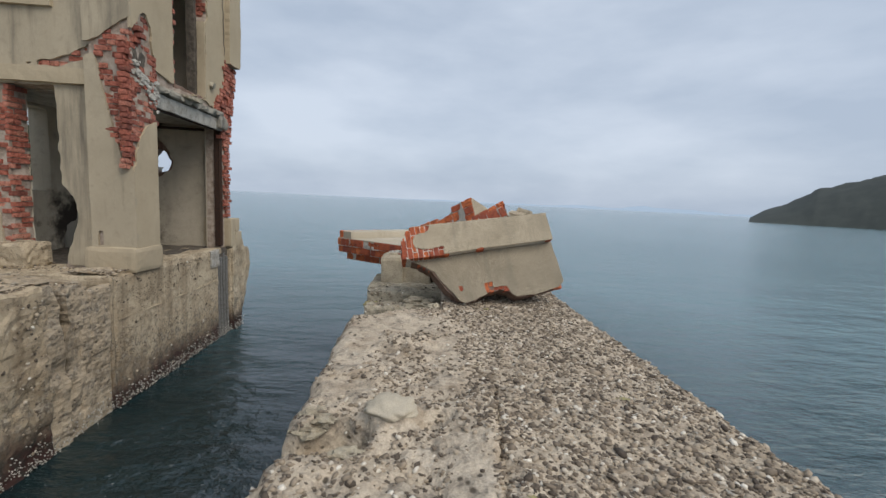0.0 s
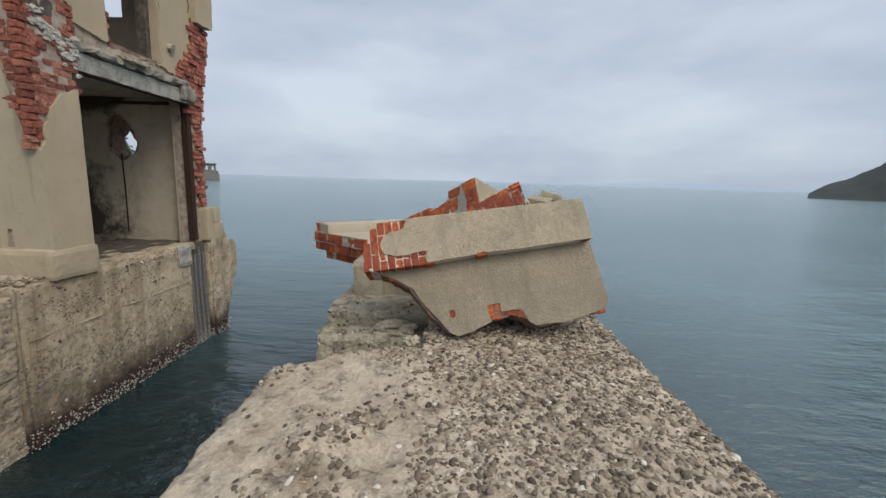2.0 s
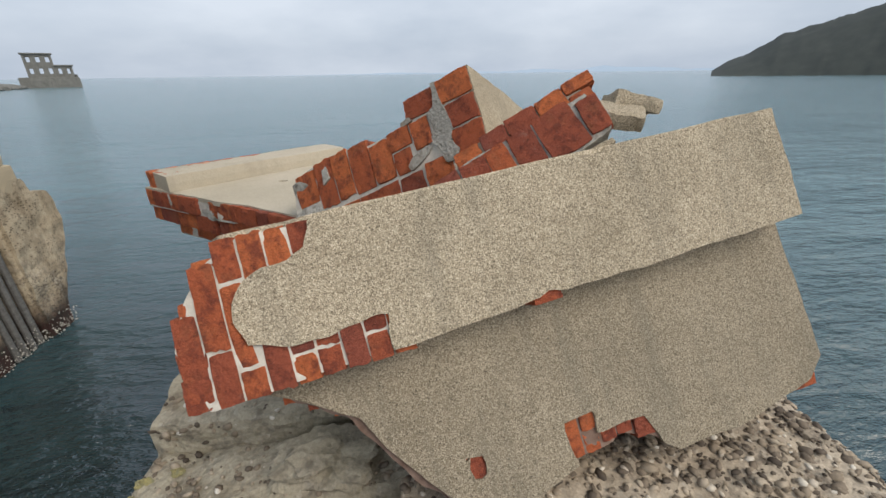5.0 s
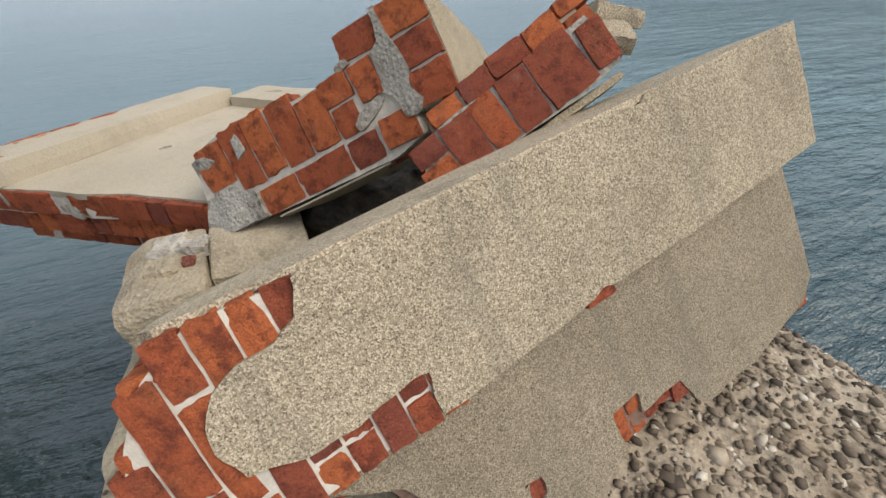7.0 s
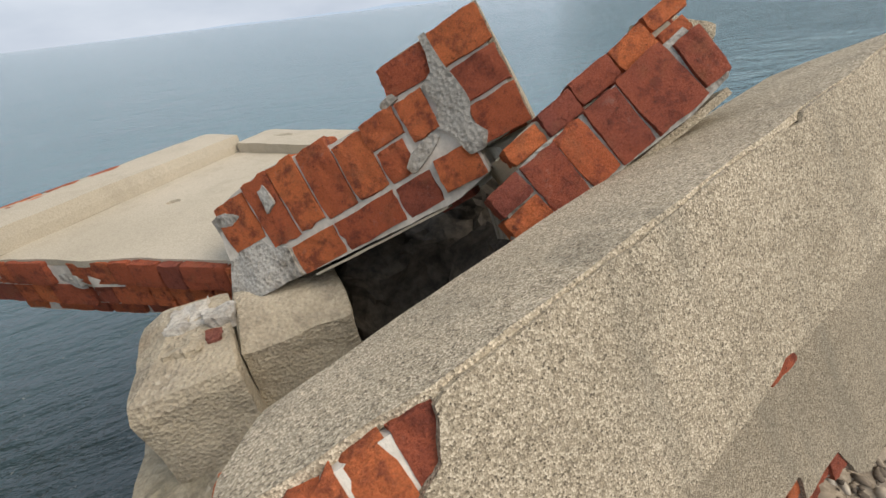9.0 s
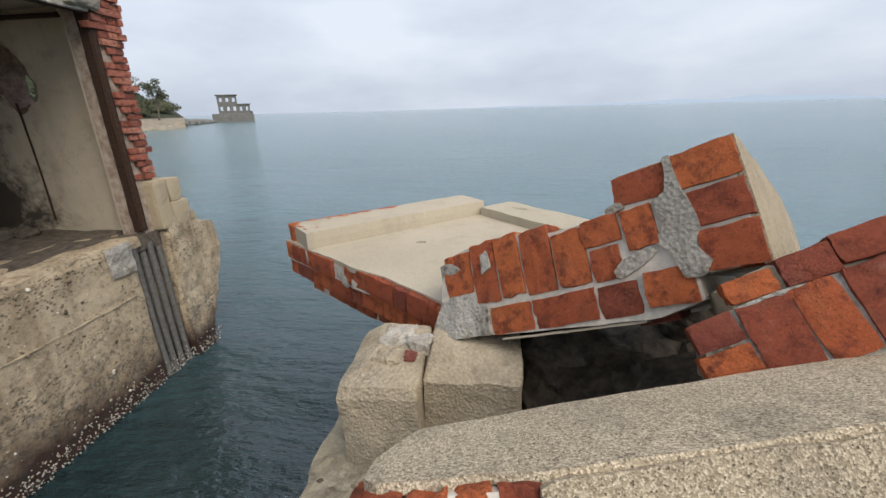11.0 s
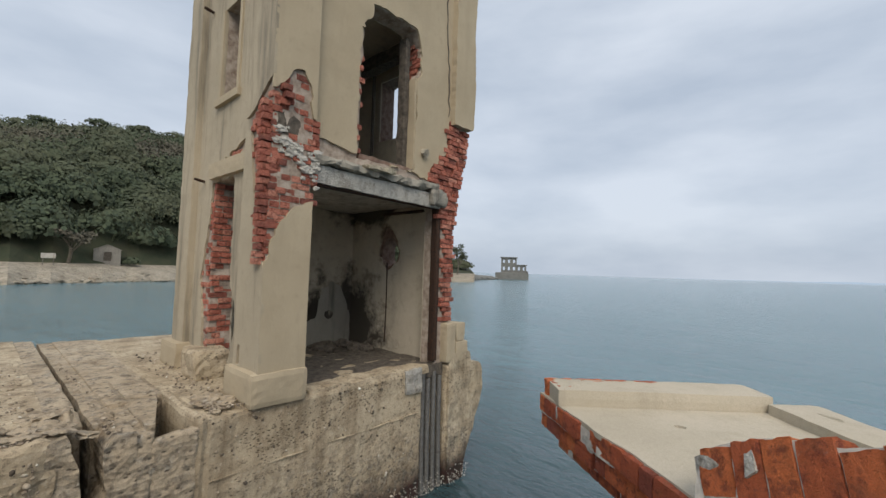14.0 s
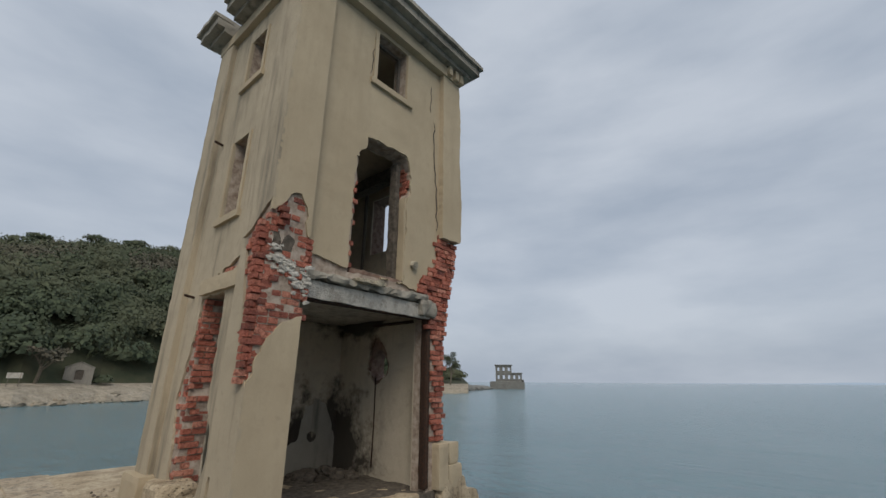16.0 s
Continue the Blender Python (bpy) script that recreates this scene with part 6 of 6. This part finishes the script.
def shore_tree(az, s, h, leafmat, per, spread, label):
    c = polar(az, shore_r(az) + s, left_land(az, s))
    t = thing("tree", label, "tree", c)
    rnd = random.Random(int(-az * 10))
    V, F = [], []
    limbs = []
    vf = [tube(c, c + Vector((0.2, 0.2, h * 0.45)), 0.22, 7, 0.1)]
    for k in range(9):
        a = k * 0.7 + rnd.random()
        p0 = c + Vector((0.2, 0.2, h * (0.3 + 0.02 * k)))
        p1 = p0 + Vector((math.cos(a) * spread * 0.7, math.sin(a) * spread * 0.7, h * rnd.uniform(0.25, 0.5)))
        vf.append(tube(p0, p1, 0.07, 5, 0.15))
        limbs.append(p1)
    part("trunk", join(*vf), BARK, t)
    spots = [(p + Vector((0, 0, 0.2)), spread * 0.42, h * 0.12) for p in limbs]
    rng = np.random.default_rng(5)
    VV, FF = [], []
    for p, r, hh in spots:
        for _ in range(per):
            d = Vector(rng.normal(size=3)).normalized()
            q = p + Vector((d.x * r, d.y * r, d.z * hh)) * float(rng.uniform(0.3, 1.1))
            a, b = Vector(rng.normal(size=3)).normalized() * 0.26, Vector(rng.normal(size=3)).normalized() * 0.2
            o = len(VV)
            VV += [q + a, q + b, q - a, q - b]
            FF.append((o, o + 1, o + 2, o + 3))
    part("crown", (VV, FF), leafmat, t)


shore_tree(-83.8, 9, 5.2, LEAF_PALE, 60, 2.6, "spreading half-bare tree on the far shore")
shore_tree(-39.4, 6, 8.5, LEAF, 90, 2.6, "wind-bent pine on the rocky point")


def notice_board():
    c = polar(-85.3, shore_r(-85.3) + 6.5, left_land(-85.3, 6.5))
    t = thing("notice_board", "pale notice board on two posts", "sign", m=Matrix.Translation(c) @ pose(0, 0, 0, 0, 0, 85))
    for x in (-0.55, 0.5):
        part("post", rough_box((x, 0, -0.2), (x + 0.09, 0.09, 1.5), 0.3, 0.0), WOOD, t, local=True)
    part("board", rough_box((-0.75, -0.05, 0.95), (0.75, 0.0, 1.65), 0.3, 0.0), WHITECON, t, "blank weathered panel", local=True)


notice_board()


def bush():
    c = polar(-78.6, shore_r(-78.6) + 7.5, left_land(-78.6, 7.5))
    ob = foliage([(c + Vector((0, 0, 0.7)), 1.3, 1.0)], LEAF, "bush", "", 260, 0.22, 9)
    ob["category"] = "bush"
    tagged(ob, "round clipped dark green bush beside the hut", "bush", kind="")
    del ob["kind"]


bush()


def right_hill():
    V, F = [], []
    pts = ((40.6, 0.0), (42, 1.2), (43.5, 1.9), (46, 3.9), (50, 5.3), (55, 7.2), (60, 8.2), (72, 8.5), (90, 6.0), (110, 3.0))
    R = 255

    def elev(az):
        for (a, x), (b, y) in zip(pts, pts[1:]):
            if a <= az <= b:
                return x + (y - x) * (az - a) / (b - a)
        return 0.0

    A = [40.6 + k * 0.25 for k in range(278)]
    S = [0, 2, 5, 9, 14, 20, 27, 35, 43, 52, 60, 75, 90, 130]
    for az in A:
        H = 0.84 * (R + 60) * math.tan(radians(elev(az))) + 0.6
        for k, s in enumerate(S):
            q = float(np.interp(s, (0, 4, 15, 35, 60, 90, 130), (0, 0.12, 0.4, 0.75, 1.0, 0.95, 0.5)))
            w = noise.noise(Vector((az * 1.1, s * 0.13, 2))) + 0.6 * noise.noise(Vector((az * 3.1, s * 0.4, 6)))
            V.append(polar(az, R + s, (SEA - 0.3) if k == 0 else SEA + (H - SEA) * q + w * min(1.0, H * 0.06)))
    n = len(S)
    for i in range(len(A) - 1):
        for j in range(n - 1):
            F.append((i * n + j, (i + 1) * n + j, (i + 1) * n + j + 1, i * n + j + 1))
    ob = new("headland", mesh_of("headland", V, F, EARTH_FAR, True))
    tagged(ob, "dark wooded headland beyond the water", "hill", kind="structure")


right_hill()


def mountains():
    V, F = [], []
    n = 120
    for k in range(n + 1):
        az = -12 + k * 0.6
        e = 0.12 + 0.55 * max(0.0, noise.noise(Vector((az * 0.16, 0, 3))) + 0.15) + 0.12 * noise.noise(Vector((az * 0.8, 0, 1)))
        e *= max(0.0, min(1.0, (az + 8) / 26))
        if 26 < az < 34:
            e += 0.55 * max(0.0, 1 - abs(az - 29.3) / 4.0)
        V += [polar(az, 3200, -20), polar(az, 3200, max(0.2, 3200 * math.tan(radians(e)))), polar(az, 3500, -20)]
        if k:
            a, b = (k - 1) * 3, k * 3
            F += [(a, b, b + 1, a + 1), (a + 1, b + 1, b + 2, a + 2)]
    ob = new("backdrop", mesh_of("backdrop", V, F, HAZE))
    tagged(ob, "pale blue mountains in haze along the horizon", "mountains", kind="structure")


mountains()


def far_tower():
    """The sister ruin on its concrete raft, seen across the water."""
    c = polar(-31.9, 205, SEA)
    m = Matrix.Translation(c) @ pose(0, 0, 0, 0, 0, 31.9)
    t = thing("distant_ruin", "distant grey two-step ruin with empty windows on a concrete base", "ruin", m=m)
    part("base", rough_box((-8, -4, -1), (8, 6, 3.3), 1.0, 0.12, 0.6, 0.3, 2), FARCON, t, local=True)
    for x0, x1, z1, rows, cols in ((-5.2, 2.2, 10.4, 2, 3), (2.25, 6.8, 6.8, 1, 2)):
        holes = []
        h = (z1 - 3.3) / rows
        w = (x1 - x0) / cols
        for r in range(rows):
            for k in range(cols):
                holes.append(rect(x0 + w * (k + 0.3), 3.3 + h * (r + 0.32), x0 + w * (k + 0.72), 3.3 + h * (r + 0.8)))
        for y in (-3.2, 2.6):
            part("wall", sheet(rect(x0, 3.2, x1, z1), holes, 0, 0.4, lambda u, v, w, y=y: Vector((u, y + w, v)), 0.3), FARCON, t, local=True)
        for x in (x0, x1 - 0.4):
            part("wall", rough_box((x, -2.8, 3.2), (x + 0.4, 2.6, z1), 1.0, 0.03), FARCON, t, local=True)
        part("roof", rough_box((x0 - 0.4, -3.6, z1), (x1 + 0.4, 3.4, z1 + 0.4), 1.0, 0.03), FARCON, t, local=True)
    part("parapet", rough_box((7.0, -3.6, 3.3), (7.6, 5, 4.2), 1.0, 0.03), FARCON, t, local=True)


far_tower()


def reef():
    a, b = polar(-38.4, 150, SEA), polar(-34.6, 190, SEA)
    t = thing("breakwater", "low ruined grey breakwater on the point", "breakwater", a)
    d = (b - a)
    for k in range(11):
        q = k / 10
        p = a + d * q
        part("block", lump(p + Vector((0, 0, 0.3)), (3.2, 2.6, 2.1 - 1.0 * q), k, amp=0.35), FARCON, t)


reef()
